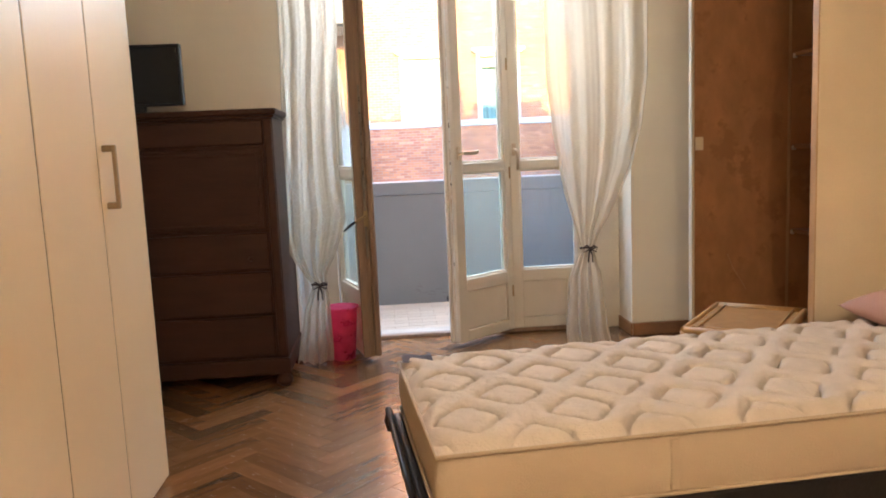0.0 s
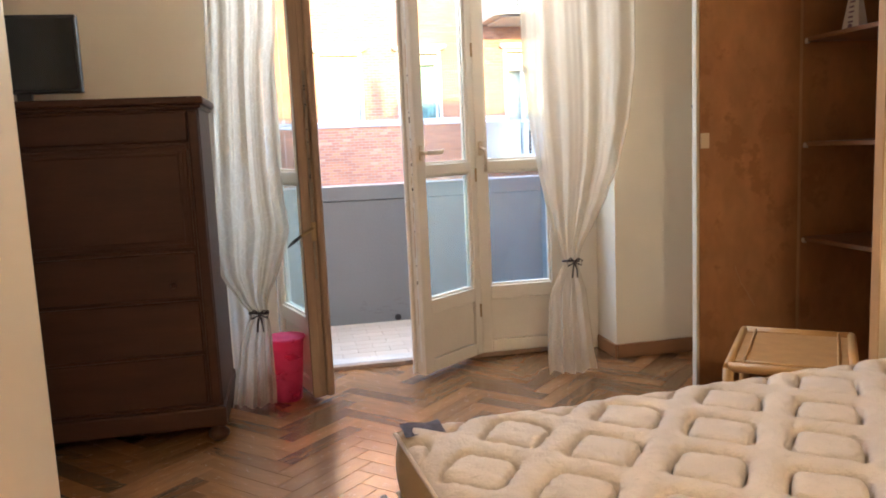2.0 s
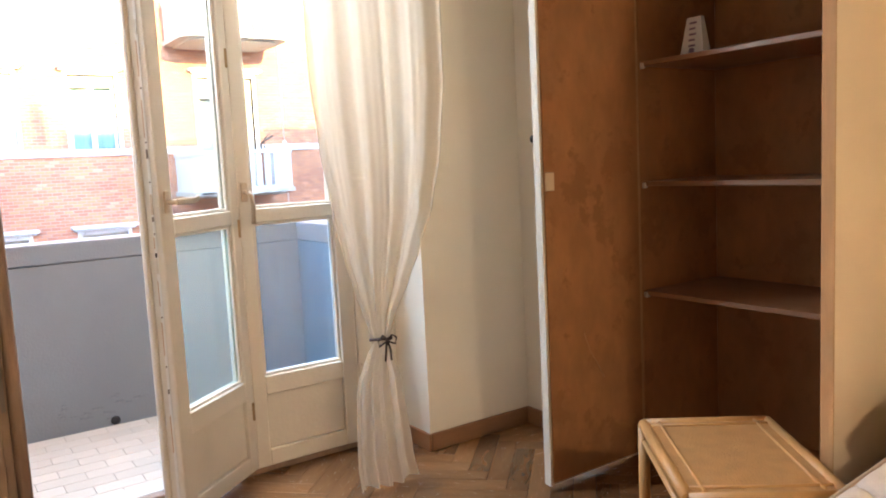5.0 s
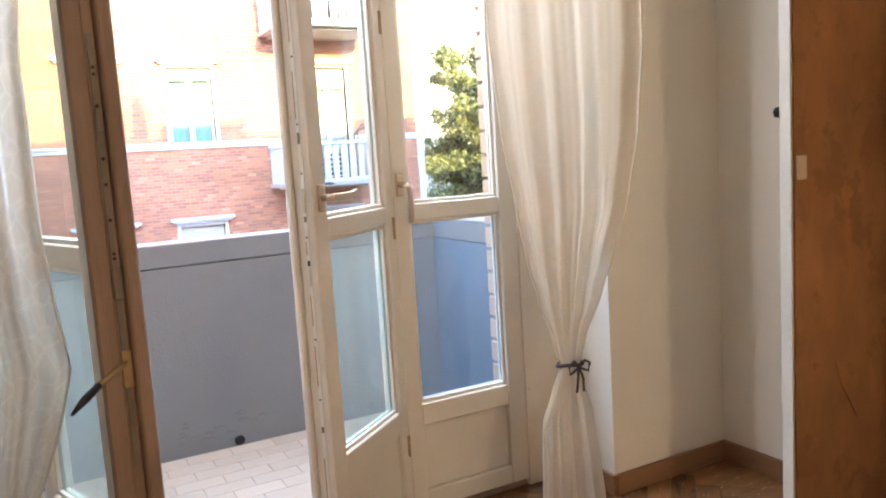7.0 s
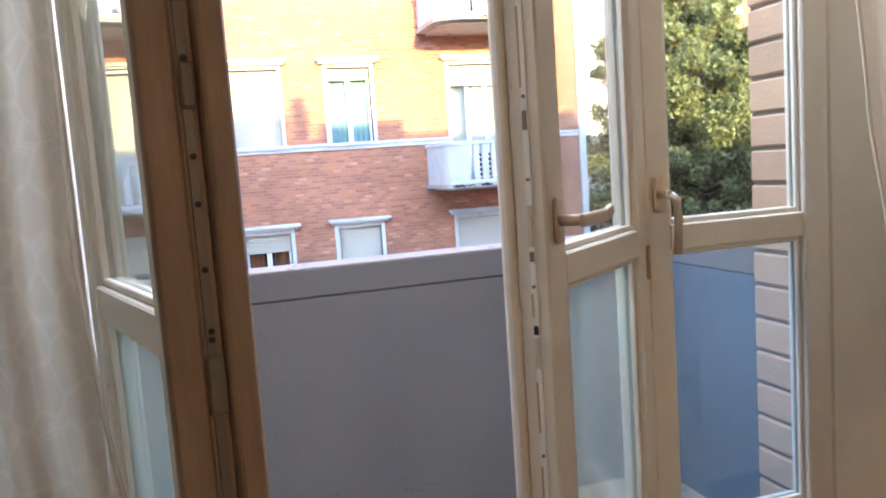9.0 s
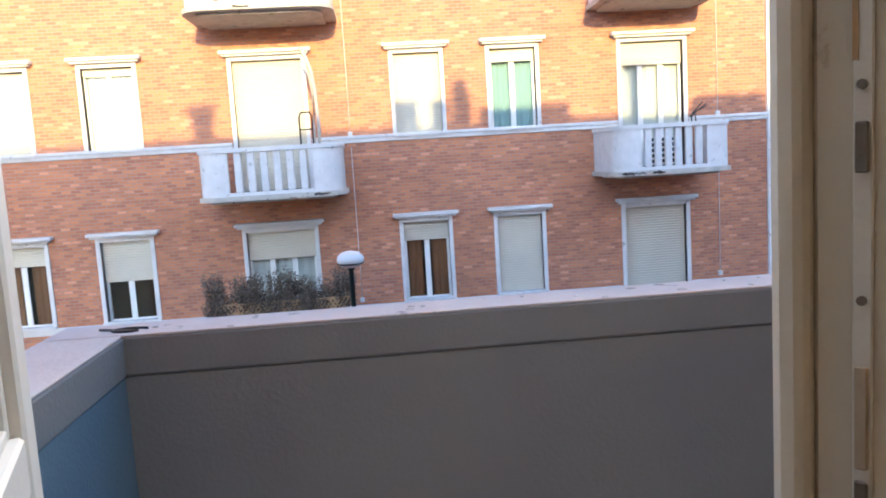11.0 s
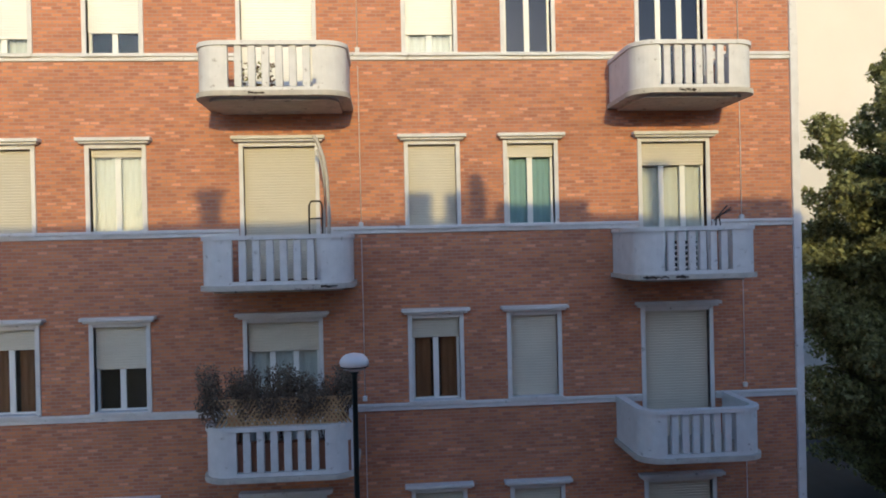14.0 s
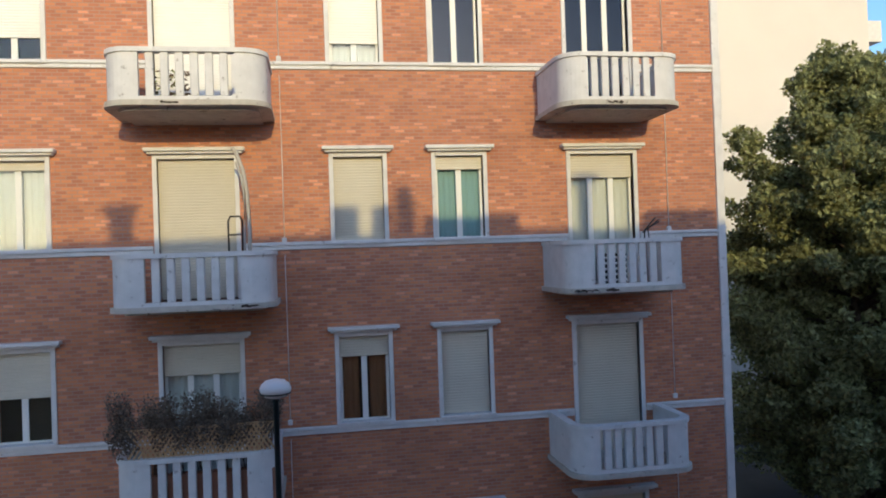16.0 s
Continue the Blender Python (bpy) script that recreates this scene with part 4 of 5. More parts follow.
# ---------------------------------------------------------------- built-in closet
def closet():
    c = thing("built_in_closet", pose(0, 0, 0), "built-in closet with brown lining, both cream doors open, empty shelves", "closet")
    x0, x1, ya, yb, z1 = 2.47, 2.995, 3.455, 4.425, 2.415
    part("back_lining", boxed(x1 - 0.012, x1, ya, yb, 0.02, z1), CORK, c, "brown mottled lining")
    part("side_lining", boxed(x0 + 0.01, x1 - 0.013, yb, yb + 0.018, 0.0, z1), CORK, c, "brown mottled lining")
    part("side_lining", boxed(x0 + 0.01, x1 - 0.013, ya - 0.018, ya, 0.0, z1), CORK, c, "brown mottled lining")
    part("closet_floor", boxed(x0 + 0.01, x1 - 0.013, ya + 0.001, yb - 0.001, 0.0, 0.03), CORK, c)
    part("closet_top", boxed(x0 + 0.01, x1 - 0.013, ya + 0.001, yb - 0.001, z1 - 0.018, z1), CORK, c)
    for z in (1.655, 1.170, 0.713, 2.13):
        sh = part("shelf", boxed(2.487, x1 - 0.014, ya + 0.002, yb - 0.002, z - 0.011, z + 0.009, 0.002), SHELFWOOD, c, "varnished wooden shelf")
        part("shelf_clip", boxed(2.482, 2.500, yb - 0.022, yb - 0.003, z - 0.020, z + 0.004, 0.003), STEEL, sh, "steel shelf clip")
    part("jamb", boxed(2.464, 2.482, ya - 0.045, ya - 0.001, 0.0, z1, 0.003), PALEWOOD, c, "pale bare wood jamb")
    part("jamb", boxed(2.462, 2.480, yb + 0.001, yb + 0.03, 0.0, z1, 0.003), PALEWOOD, c, "pale bare wood jamb")
    # open door, square to the closet front
    d = part("open_door", boxed(1.935, 2.466, 4.432, 4.458, 0.02, 2.40, 0.003), BEIGE, c, "open cream painted door")
    part("door_lining", boxed(1.947, 2.462, 4.424, 4.431, 0.03, 2.39, 0.001), CORK, d, "brown mottled lining")
    part("edge_band", boxed(1.928, 1.9345, 4.422, 4.460, 0.02, 2.40, 0.002), WINPAINT, d, "white painted edge")
    part("catch", boxed(1.948, 1.992, 4.416, 4.4235, 1.170, 1.240, 0.003), BEIGE, d, "pale wooden catch")
    k = lathe(bmesh.new(), [(0.006, 0), (0.006, 0.012), (0.016, 0.020), (0.015, 0.032), (0.006, 0.038)], 14)
    bmesh.ops.transform(k, matrix=pose(1.955, 4.458, 1.368, -90, 0, 0), verts=k.verts[:])
    part("knob", k, BLACKMETAL, d, "dark door knob")
    bz = bmesh.new()
    tube(bz, [(2.13, 4.4225, 0.60), (2.16, 4.4225, 0.52), (2.20, 4.4225, 0.46), (2.235, 4.4225, 0.40)], 0.0022, 5)
    part("scratch", bz, CORKLIGHT, d, "long pale scratch in the lining")
    # second leaf, swung open on its near side hinge
    e = part("open_door", boxed(-0.455, 0.0, -0.013, 0.011, 0.02, 2.40, 0.003), BEIGE, c, "open cream painted door")
    e.matrix_basis = pose(2.457, 3.432, 0, 0, 0, 7.7)
    part("door_lining", boxed(-0.450, -0.004, 0.0115, 0.018, 0.03, 2.39, 0.001), CORK, e, "brown mottled lining")
    part("edge_band", boxed(-0.463, -0.4555, -0.015, 0.020, 0.02, 2.40, 0.002), PALEWOOD, e, "pale bare wood edge")
    # closed doors
    for a, b in ((3.405, 2.93), (2.926, 2.40), (2.396, 1.87)):
        cd = part("closed_door", boxed(2.462, 2.486, b, a, 0.02, 2.40, 0.003), BEIGE, c, "closed cream painted door")
        part("keyhole_plate", boxed(2.4595, 2.4625, a - 0.03, a - 0.018, 0.98, 1.04, 0.001), BRASS, cd)
    part("plinth", boxed(2.47, 2.49, 1.87, 3.40, 0.0, 0.019), BEIGE, c)


closet()
setting("wall_closet_end", boxed(2.46, 3.0, YB, 1.868, -0.14, 2.42), WALL, "warm white painted plaster wall", "wall")

cd = thing("cardboard_stand", pose(2.60, 4.235, 1.6645, 0, 0, 90), "small tapered white card stand with purple print on a shelf", "card")
bm = bmesh.new()
vs = [bm.verts.new(p) for p in ((-0.055, -0.02, 0), (0.055, -0.02, 0), (0.055, 0.03, 0), (-0.055, 0.03, 0), (-0.032, -0.008, 0.15), (0.032, -0.008, 0.15), (0.032, 0.012, 0.15), (-0.032, 0.012, 0.15))]
for f in ((0, 1, 2, 3), (4, 7, 6, 5), (0, 4, 5, 1), (1, 5, 6, 2), (2, 6, 7, 3), (3, 7, 4, 0)):
    bm.faces.new([vs[i] for i in f])
part("card_body", bm, PAPER, cd)
for k in range(5):
    for sy in (0.0,):
        z = 0.035 + 0.022 * k
        yy = 0.030 - 0.018 * z / 0.15 + 0.0005
        part("print_bar", boxed(-0.016 + 0.004 * (k % 2), 0.016, yy, yy + 0.0015, z, z + 0.008, 0), INK, cd, "row of purple print")
part("print_dot", tube(bmesh.new(), [(-0.0, 0.0275, 0.018), (-0.0, 0.0305, 0.018)], 0.013, 12), INK, cd, "round purple mark")

# ---------------------------------------------------------------- balcony
PX0, PX1, PY0, PY1, PZ = -0.285, 1.86, 6.545, 6.705, 0.990
setting("balcony_slab", boxed(-0.49, 2.02, YO, PY1 - 0.005, -0.20, -0.004), GROUT, "grey mortar bed of the balcony floor", "balcony floor")
par = thing("balcony_parapet", pose(0, 0, 0), "solid grey-painted balcony parapet with a worn mortar cap", "parapet")
part("front_wall", boxed(-0.48, 2.01, PY0 + 0.006, PY1 - 0.006, -0.20, 0.885, 0.004), PARAPET, par)
part("side_wall", boxed(-0.48, PX0 - 0.006, YO + 0.002, PY0 + 0.005, -0.20, 0.885, 0.004), SIDESKYLIT, par, "grey side wall with blue skylight put into its colour")
part("side_wall", boxed(PX1 + 0.006, 2.01, YO + 0.002, PY0 + 0.005, -0.20, 0.885, 0.004), SIDESKYLIT, par, "grey side wall with blue skylight put into its colour")
for n, q in (("cap", (-0.492, 2.02, PY0, PY1)), ("cap", (-0.492, PX0, YO + 0.002, PY0 - 0.001)), ("cap", (PX1, 2.02, YO + 0.002, PY0 - 0.001))):
    b = boxed(q[0], q[1], q[2], q[3], 0.886, PZ - 0.003, 0.006, segments=2)
    part(n, b, PARAPET, par, "projecting grey cap band")
    b = boxed(q[0] + 0.004, q[1] - 0.004, q[2] + 0.004, q[3] - 0.004, PZ - 0.003, PZ + 0.003, 0.002)
    part("cap_screed", b, CAP, par, "worn pinkish mortar on the cap")
rng = random.Random(5)
for k in range(26):
    x = rng.uniform(-0.3, 1.9)
    y = rng.uniform(PY0 + 0.015, PY1 - 0.015)
    r = rng.uniform(0.003, 0.010)
    bm = lathe(bmesh.new(), [(r, 0.0), (r * 1.0, 0.001), (r * 0.5, 0.0025)], 9)
    bmesh.ops.scale(bm, vec=(rng.uniform(0.8, 1.9), rng.uniform(0.6, 1.2), 1), verts=bm.verts[:])
    ob = part("mortar_chip", bm, SLABSTONE, par, "dark flake on the cap")
    ob.location = (x, y, PZ + 0.003)
bm = bmesh.new()
tube(bm, [(-0.285 + 0.045 * math.cos(a), 6.60 + 0.022 * math.sin(a), PZ + 0.005) for a in [0.4 + 0.35 * k for k in range(15)]] + [(-0.37, 6.625, PZ + 0.005)], 0.0045, 6)
tagged(part("wire_loop", bm, BLACKMETAL), "rusty loop of wire lying on the parapet cap", "wire")
bm = lathe(bmesh.new(), [(0.020, 0), (0.024, 0.002), (0.024, 0.008), (0.014, 0.010)], 14)
bmesh.ops.transform(bm, matrix=pose(0.758, PY0 + 0.007, 0.022, 90, 0, 0), verts=bm.verts[:])
part("drain_hole", bm, BLACKMETAL, par, "dark drain hole at the foot")

rng = random.Random(21)
STAIN = mat("mould_stain", (0.158, 0.157, 0.160), 0.9, var=0.5, scale=30, bump=0.3)
for k in range(18):
    x, z = rng.gauss(0.66, 0.13), abs(rng.gauss(0.07, 0.045)) + 0.02
    rx, rz = rng.uniform(0.015, 0.045), rng.uniform(0.007, 0.020)
    bm = bmesh.new()
    c = bm.verts.new((0, -0.0012, 0))
    ring = []
    for q_ in range(28):
        a = 2 * math.pi * q_ / 28
        q = 0.35 + 0.65 * rng.random()
        ring.append(bm.verts.new((rx * q * math.cos(a), 0.0, rz * q * math.sin(a))))
    for k in range(28):
        bm.faces.new((c, ring[k], ring[(k + 1) % 28]))
    o = part("mould_stain", bm, STAIN, par, "dark mould stain low on the parapet")
    o.location = (x, PY0 + 0.0052, z)

# ---------------------------------------------------------------- own building outside the room
RIDGE = 6.65
bm = bmesh.new()
rv = [bm.verts.new((x, y, z)) for x in (-9.2, 46.2) for y, z in ((YO + 0.2, ROOF), (0.0, RIDGE), (-6.2, ROOF), (-6.2, ROOF - 0.1), (0.0, RIDGE - 0.12), (YO + 0.2, ROOF - 0.1))]
for f in ((0, 1, 7, 6), (1, 2, 8, 7), (2, 3, 9, 8), (3, 4, 10, 9), (4, 5, 11, 10), (5, 0, 6, 11), (0, 5, 4, 1), (1, 4, 3, 2), (6, 7, 10, 11), (7, 8, 9, 10)):
    bm.faces.new([rv[i] for i in f])
setting("roof", bm, ROOFTILE, "pitched tiled roof of the apartment house", "roof")
setting("wall_rear", boxed(-9.0, 46.0, -6.0, -5.7, -7.6, ROOF - 0.11), BRICK, "rear brick wall of the apartment house", "wall")


def chimney(x, y, w, top, cap=0.0, round_top=False):
    c = thing("chimney", pose(x, y, RIDGE - 0.25), "brick chimney stack on the roof", "chimney", "chimneys on the roof")
    hgt = top - RIDGE + 0.25
    part("stack", boxed(-w / 2, w / 2, -w / 2, w / 2, 0, hgt), BRICK, c)
    if cap:
        part("cap", boxed(-w / 2 - cap, w / 2 + cap, -w / 2 - cap, w / 2 + cap, hgt, hgt + 0.10, 0.01), SLABSTONE, c)
    if round_top:
        part("pot", lathe(bmesh.new(), [(w * 0.46, hgt), (w * 0.44, hgt + 0.18), (w * 0.25, hgt + 0.30)], 16), ROOFTILE, c)


def throw(x, z, y):
    """Where a roof edge at depth y must stand to throw its shadow to (x, z) on the facade opposite."""
    d = (20.60 - y) / SUN_WAY.y
    return x - SUN_WAY.x * d, z - SUN_WAY.z * d


for sx, sz, w, cap, rt in ((-3.05, 2.62, 0.42, 0.08, False), (1.08, 2.62, 0.52, 0.0, False), (1.80, 2.62, 0.36, 0.0, False), (2.25, 2.72, 0.38, 0.0, True), (6.05, 3.10, 0.22, 0.14, False), (3.55, 2.22, 1.9, 0, False), (8.0, 2.24, 1.6, 0, False)):
    cx, cz = throw(sx, sz, 0.3)
    chimney(cx, 0.3, w, cz, cap, rt)

# ---------------------------------------------------------------- street
setting("ground", boxed(-400, 400, 14.0, 800, -7.9, -7.62), ASPHALT, "grey asphalt ground", "ground")
setting("road", boxed(-400, 400, -300, 14.0, -7.9, -7.60), ASPHALT, "grey asphalt street", "road")
setting("pavement", boxed(-60, 60, 14.0, 20.4, -7.62, -7.47), PAVING, "raised grey pavement", "pavement")
lp = thing("street_lamp", pose(-0.055, 15.12, -7.47), "street lamp with dark post and flattened opal globe", "street lamp")
part("post", lathe(bmesh.new(), [(0.085, 0), (0.085, 0.9), (0.055, 1.0), (0.045, 4.5), (0.036, 4.55), (0.034, 7.41), (0.05, 7.42), (0.05, 7.47)], 14), IRON, lp)
part("globe", lathe(bmesh.new(), [(0.05, 7.45), (0.13, 7.475), (0.18, 7.53), (0.190, 7.57), (0.170, 7.62), (0.12, 7.665), (0.04, 7.685)], 28), GLOBE, lp, "flattened opal globe")
part("cap_ring", lathe(bmesh.new(), [(0.165, 7.500), (0.186, 7.507), (0.186, 7.516), (0.165, 7.520)], 28), IRON, lp)

# ---------------------------------------------------------------- house opposite
FY = 20.60
house = thing("apartment_building", pose(0, 0, 0), "red brick apartment building with white trims and rounded balconies", "building")
ROWS_Z = [(5.42, 7.22), (1.95, 3.615), (-1.55, 0.125), (-5.05, -3.40)]
COLS = [(-9.85, 1.54, 1), (-6.93, 1.00, 0), (-4.83, 1.00, 0), (-1.68, 1.40, 1), (1.36, 0.96, 0), (3.37, 0.96, 0), (6.36, 1.36, 1), (-12.6, 1.0, 0)]
# shutter drop, what hangs behind the panes
STATE = {
    (0, -9.85): (1.0, "d"), (0, -6.93): (0.80, "w"), (0, -4.83): (0.74, "d"), (0, -1.68): (1.0, "d"), (0, 1.36): (0.76, "w"), (0, 3.37): (0.10, "b"), (0, 6.36): (0.12, "b"), (0, -12.6): (1.0, "d"),
    (1, -9.85): (0.62, "d"), (1, -6.93): (1.0, "d"), (1, -4.83): (0.10, "w"), (1, -1.68): (1.0, "d"), (1, 1.36): (1.0, "d"), (1, 3.37): (0.16, "g"), (1, 6.36): (0.18, "w"), (1, -12.6): (1.0, "d"),
    (2, -9.85): (0.15, "w"), (2, -6.93): (0.24, "o"), (2, -4.83): (0.50, "d"), (2, -1.68): (0.22, "w"), (2, 1.36): (0.24, "o"), (2, 3.37): (1.0, "d"), (2, 6.36): (1.0, "d"), (2, -12.6): (1.0, "d"),
    (3, -9.85): (1.0, "d"), (3, -6.93): (1.0, "d"), (3, -4.83): (1.0, "d"), (3, -1.68): (1.0, "d"), (3, 1.36): (0.4, "d"), (3, 3.37): (1.0, "d"), (3, 6.36): (1.0, "d"), (3, -12.6): (1.0, "d"),
}
holes = []
for ri, (za, zb) in enumerate(ROWS_Z):
    for cx, w, door in COLS:
        holes.append((cx - w / 2, cx + w / 2, za - (1.0 if door else 0), zb))
wall = part("wall", grid_wall(bmesh.new(), -15.0, 8.90, -7.5, 10.4, FY, FY + 0.35, holes), BRICK, house, "red brick wall")
part("rear_wall", boxed(-15.0, 8.9, FY + 9.0, FY + 9.3, -7.5, 10.4), BRICK, house)
part("end_wall", boxed(8.55, 8.90, FY + 0.352, FY + 8.99, -7.5, 10.4), BRICK, house)
part("corner_strip", boxed(8.885, 9.06, FY - 0.05, FY + 0.4, -7.5, 10.4, 0.01), STUCCO, house, "white stucco corner strip")
part("roof", boxed(-15.5, 9.5, FY - 0.6, FY + 9.6, 10.4, 10.65, 0.02), ROOFTILE, house)
# one dark sheet, its colour in place of the rooms' shade
part("room_shade_board", boxed(-15.0, 8.5, FY + 0.9, FY + 0.95, -7.5, 10.39), ROOMSHADE, house, "dark board standing in for the shade of the rooms")
for z in (5.36, 1.89, -1.67, -5.2):
    for xa, xb in ((-15.0, -10.72), (-8.98, -2.48), (-0.88, 5.58), (7.14, 8.884)):
        b = bmesh.new()
        box(b, xa, xb, FY - 0.075, FY - 0.001, z + 0.035, z + 0.105, 0.012)
        box(b, xa, xb, FY - 0.045, FY - 0.001, z - 0.045, z + 0.034, 0.010)
        part("string_course", b, STUCCO, house, "weathered white string course")


def house_window(ri, cx, w, door):
    za, zb = ROWS_Z[ri]
    z0 = za - (1.0 if door else 0.0)
    drop, behind = STATE[ri, cx]
    t = 0.085
    surround = bmesh.new()
    for q in ((cx - w / 2 - t, cx - w / 2, z0, zb + t), (cx + w / 2, cx + w / 2 + t, z0, zb + t), (cx - w / 2, cx + w / 2, zb, zb + t)):
        box(surround, q[0], q[1], FY - 0.035, FY + 0.20, q[2], q[3], 0.006)
    win = part("balcony_door" if door else "window", surround, STUCCO, house, "white stuccoed window surround")
    hood = bmesh.new()
    hw = w / 2 + 0.21
    box(hood, cx - hw, cx + hw, FY - 0.20, FY - 0.001, zb + t + 0.045, zb + t + 0.115, 0.012, segments=2)
    box(hood, cx - hw + 0.05, cx + hw - 0.05, FY - 0.14, FY - 0.001, zb + t + 0.001, zb + t + 0.044, 0.008)
    part("hood", hood, STUCCO, win, "projecting white hood")
    if not door:
        part("sill", boxed(cx - w / 2 - t, cx + w / 2 + t, FY - 0.10, FY + 0.14, z0 - 0.03, z0 + 0.025, 0.006), STUCCO, win)
    zs = zb - drop * (zb - z0) if drop < 1 else z0 + 0.03
    sb = bmesh.new()
    prof = []
    z = zs
    while z < zb - 0.012:
        top = min(z + 0.055, zb)
        prof += [(FY + 0.097, z), (FY + 0.090, z + 0.008), (FY + 0.088, (z + top) / 2), (FY + 0.090, top - 0.006)]
        z = top
    prof.append((FY + 0.100, zb - 0.001))
    prev = None
    for y, z in prof:
        cur = (sb.verts.new((cx - w / 2 + 0.002, y, z)), sb.verts.new((cx + w / 2 - 0.002, y, z)))
        if prev:
            sb.faces.new((prev[0], prev[1], cur[1], cur[0]))
        prev = cur
    bk = [sb.verts.new((q, FY + 0.114, z)) for q, z in ((cx - w / 2 + 0.002, zs), (cx + w / 2 - 0.002, zs), (cx + w / 2 - 0.002, zb - 0.001), (cx - w / 2 + 0.002, zb - 0.001))]
    sb.faces.new(bk)
    sb.verts.ensure_lookup_table()
    sb.faces.new((bk[0], bk[1], sb.verts[1], sb.verts[0]))
    part("roller_shutter", sb, SHUTTERW if ri == 0 else SHUTTER, win, "slatted roller shutter")
    if drop < 1:
        fr = bmesh.new()
        f = 0.055
        y0, y1 = FY + 0.122, FY + 0.17
        nl = 3 if door else 2
        lw = w / nl
        for k in range(nl):
            xa, xb = cx - w / 2 + k * lw, cx - w / 2 + (k + 1) * lw
            for q in ((xa, xa + f, z0, zb), (xb - f, xb, z0, zb), (xa + f, xb - f, z0, z0 + f), (xa + f, xb - f, zb - f, zb)):
                box(fr, q[0] + 0.001, q[1] - 0.001, y0, y1, q[2], q[3], 0.0)
            p = part("pane", boxed(xa + f, xb - f, y0 + 0.02, y0 + 0.026, z0 + f, zb - f), SKYTINTGLASS if behind == "b" else GLASS, win, "window glass")
            p.visible_shadow = False
        part("window_frame", fr, FRAMEW, win, "white window frame")
        if behind in "wgo":
            cu = bmesh.new()
            cols = 26
            prev = None
            for k in range(cols + 1):
                x = cx - w / 2 + 0.02 + (w - 0.04) * k / cols
                if behind == "o" and abs(x - cx) < 0.10:
                    prev = None
                    continue
                y = FY + 0.24 + 0.02 * math.sin(k * 1.9)
                a, b = cu.verts.new((x, y, z0)), cu.verts.new((x, y, zb))
                if prev:
                    fc = cu.faces.new((prev[0], a, b, prev[1]))
                    fc.smooth = True
                prev = (a, b)
            part("curtain", cu, {"w": CURTAINW, "g": CURTAING, "o": CURTAINO}[behind], win, {"w": "white net curtain", "g": "green curtain", "o": "ochre curtain"}[behind])


for ri in range(4):
    for cx, w, door in COLS:
        house_window(ri, cx, w, door)


def plan(x0, x1, yf, r, ya=FY):
    """Outline of a balcony from wall to wall with rounded front corners."""
    pts = [(x0, ya), (x0, (ya + yf + r) / 2), (x0, yf + r)]
    pts += [(x0 + r - r * math.cos(a), yf + r - r * math.sin(a)) for a in [math.pi / 2 * k / 8 for k in range(1, 9)]]
    n = 12
    pts += [(x0 + r + (x1 - x0 - 2 * r) * k / n, yf) for k in range(1, n)]
    pts += [(x1 - r + r * math.sin(a), yf + r - r * math.cos(a)) for a in [math.pi / 2 * k / 8 for k in range(0, 9)]]
    pts += [(x1, (ya + yf + r) / 2), (x1, ya)]
    return pts


def balcony(x0, x1, ztop, sl, sr, r=0.42, n=6):
    """A rounded balcony: weathered slab, solid ends that curve back to the wall, a row of flat balusters, a coping."""
    yf = 18.97
    zf = ztop - 0.92
    sb = bmesh.new()
    for grow, a, b in ((0.055, zf - 0.06, zf + 0.03), (-0.16, zf - 0.11, zf - 0.061)):
        pl = plan(x0 - grow, x1 + grow, yf - grow, r + grow * 0.8, FY - 0.003)
        lo, hi = [sb.verts.new((*p, a)) for p in pl], [sb.verts.new((*p, b)) for p in pl]
        sb.faces.new(lo)
        sb.faces.new(hi[::-1])
        for k in range(len(pl)):
            sb.faces.new((lo[k], hi[k], hi[(k + 1) % len(pl)], lo[(k + 1) % len(pl)]))
    slab = part("balcony", sb, SLABSTONE, house, "weathered balcony slab")
    pl = plan(x0, x1, yf, r, FY - 0.003)
    left = [p for p in pl[:11]] + [(x0 + sl, yf)]
    right = [(x1 - sr, yf)] + [p for p in pl[-11:]]
    part("end_panel", extrude_path(bmesh.new(), left, zf + 0.031, ztop - 0.08, 0.10), STUCCO, slab, "curved white end panel")
    part("end_panel", extrude_path(bmesh.new(), right, zf + 0.031, ztop - 0.08, 0.10), STUCCO, slab, "curved white end panel")
    cp = plan(x0 - 0.03, x1 + 0.03, yf - 0.03, r + 0.02, FY - 0.003)
    part("coping", extrude_path(bmesh.new(), cp, ztop - 0.079, ztop, 0.17), STUCCO, slab, "white coping")
    part("kerb", boxed(x0 + sl, x1 - sr, yf + 0.001, yf + 0.10, zf + 0.031, zf + 0.10), STUCCO, slab)
    span = x1 - x0 - sl - sr
    for k in range(n):
        x = x0 + sl + span * (k + 0.75) / (n + 0.5)
        w = 0.066
        part("baluster", boxed(x - w, x + w, yf + 0.01, yf + 0.10, zf + 0.101, ztop - 0.081, 0.012), STUCCO, slab)


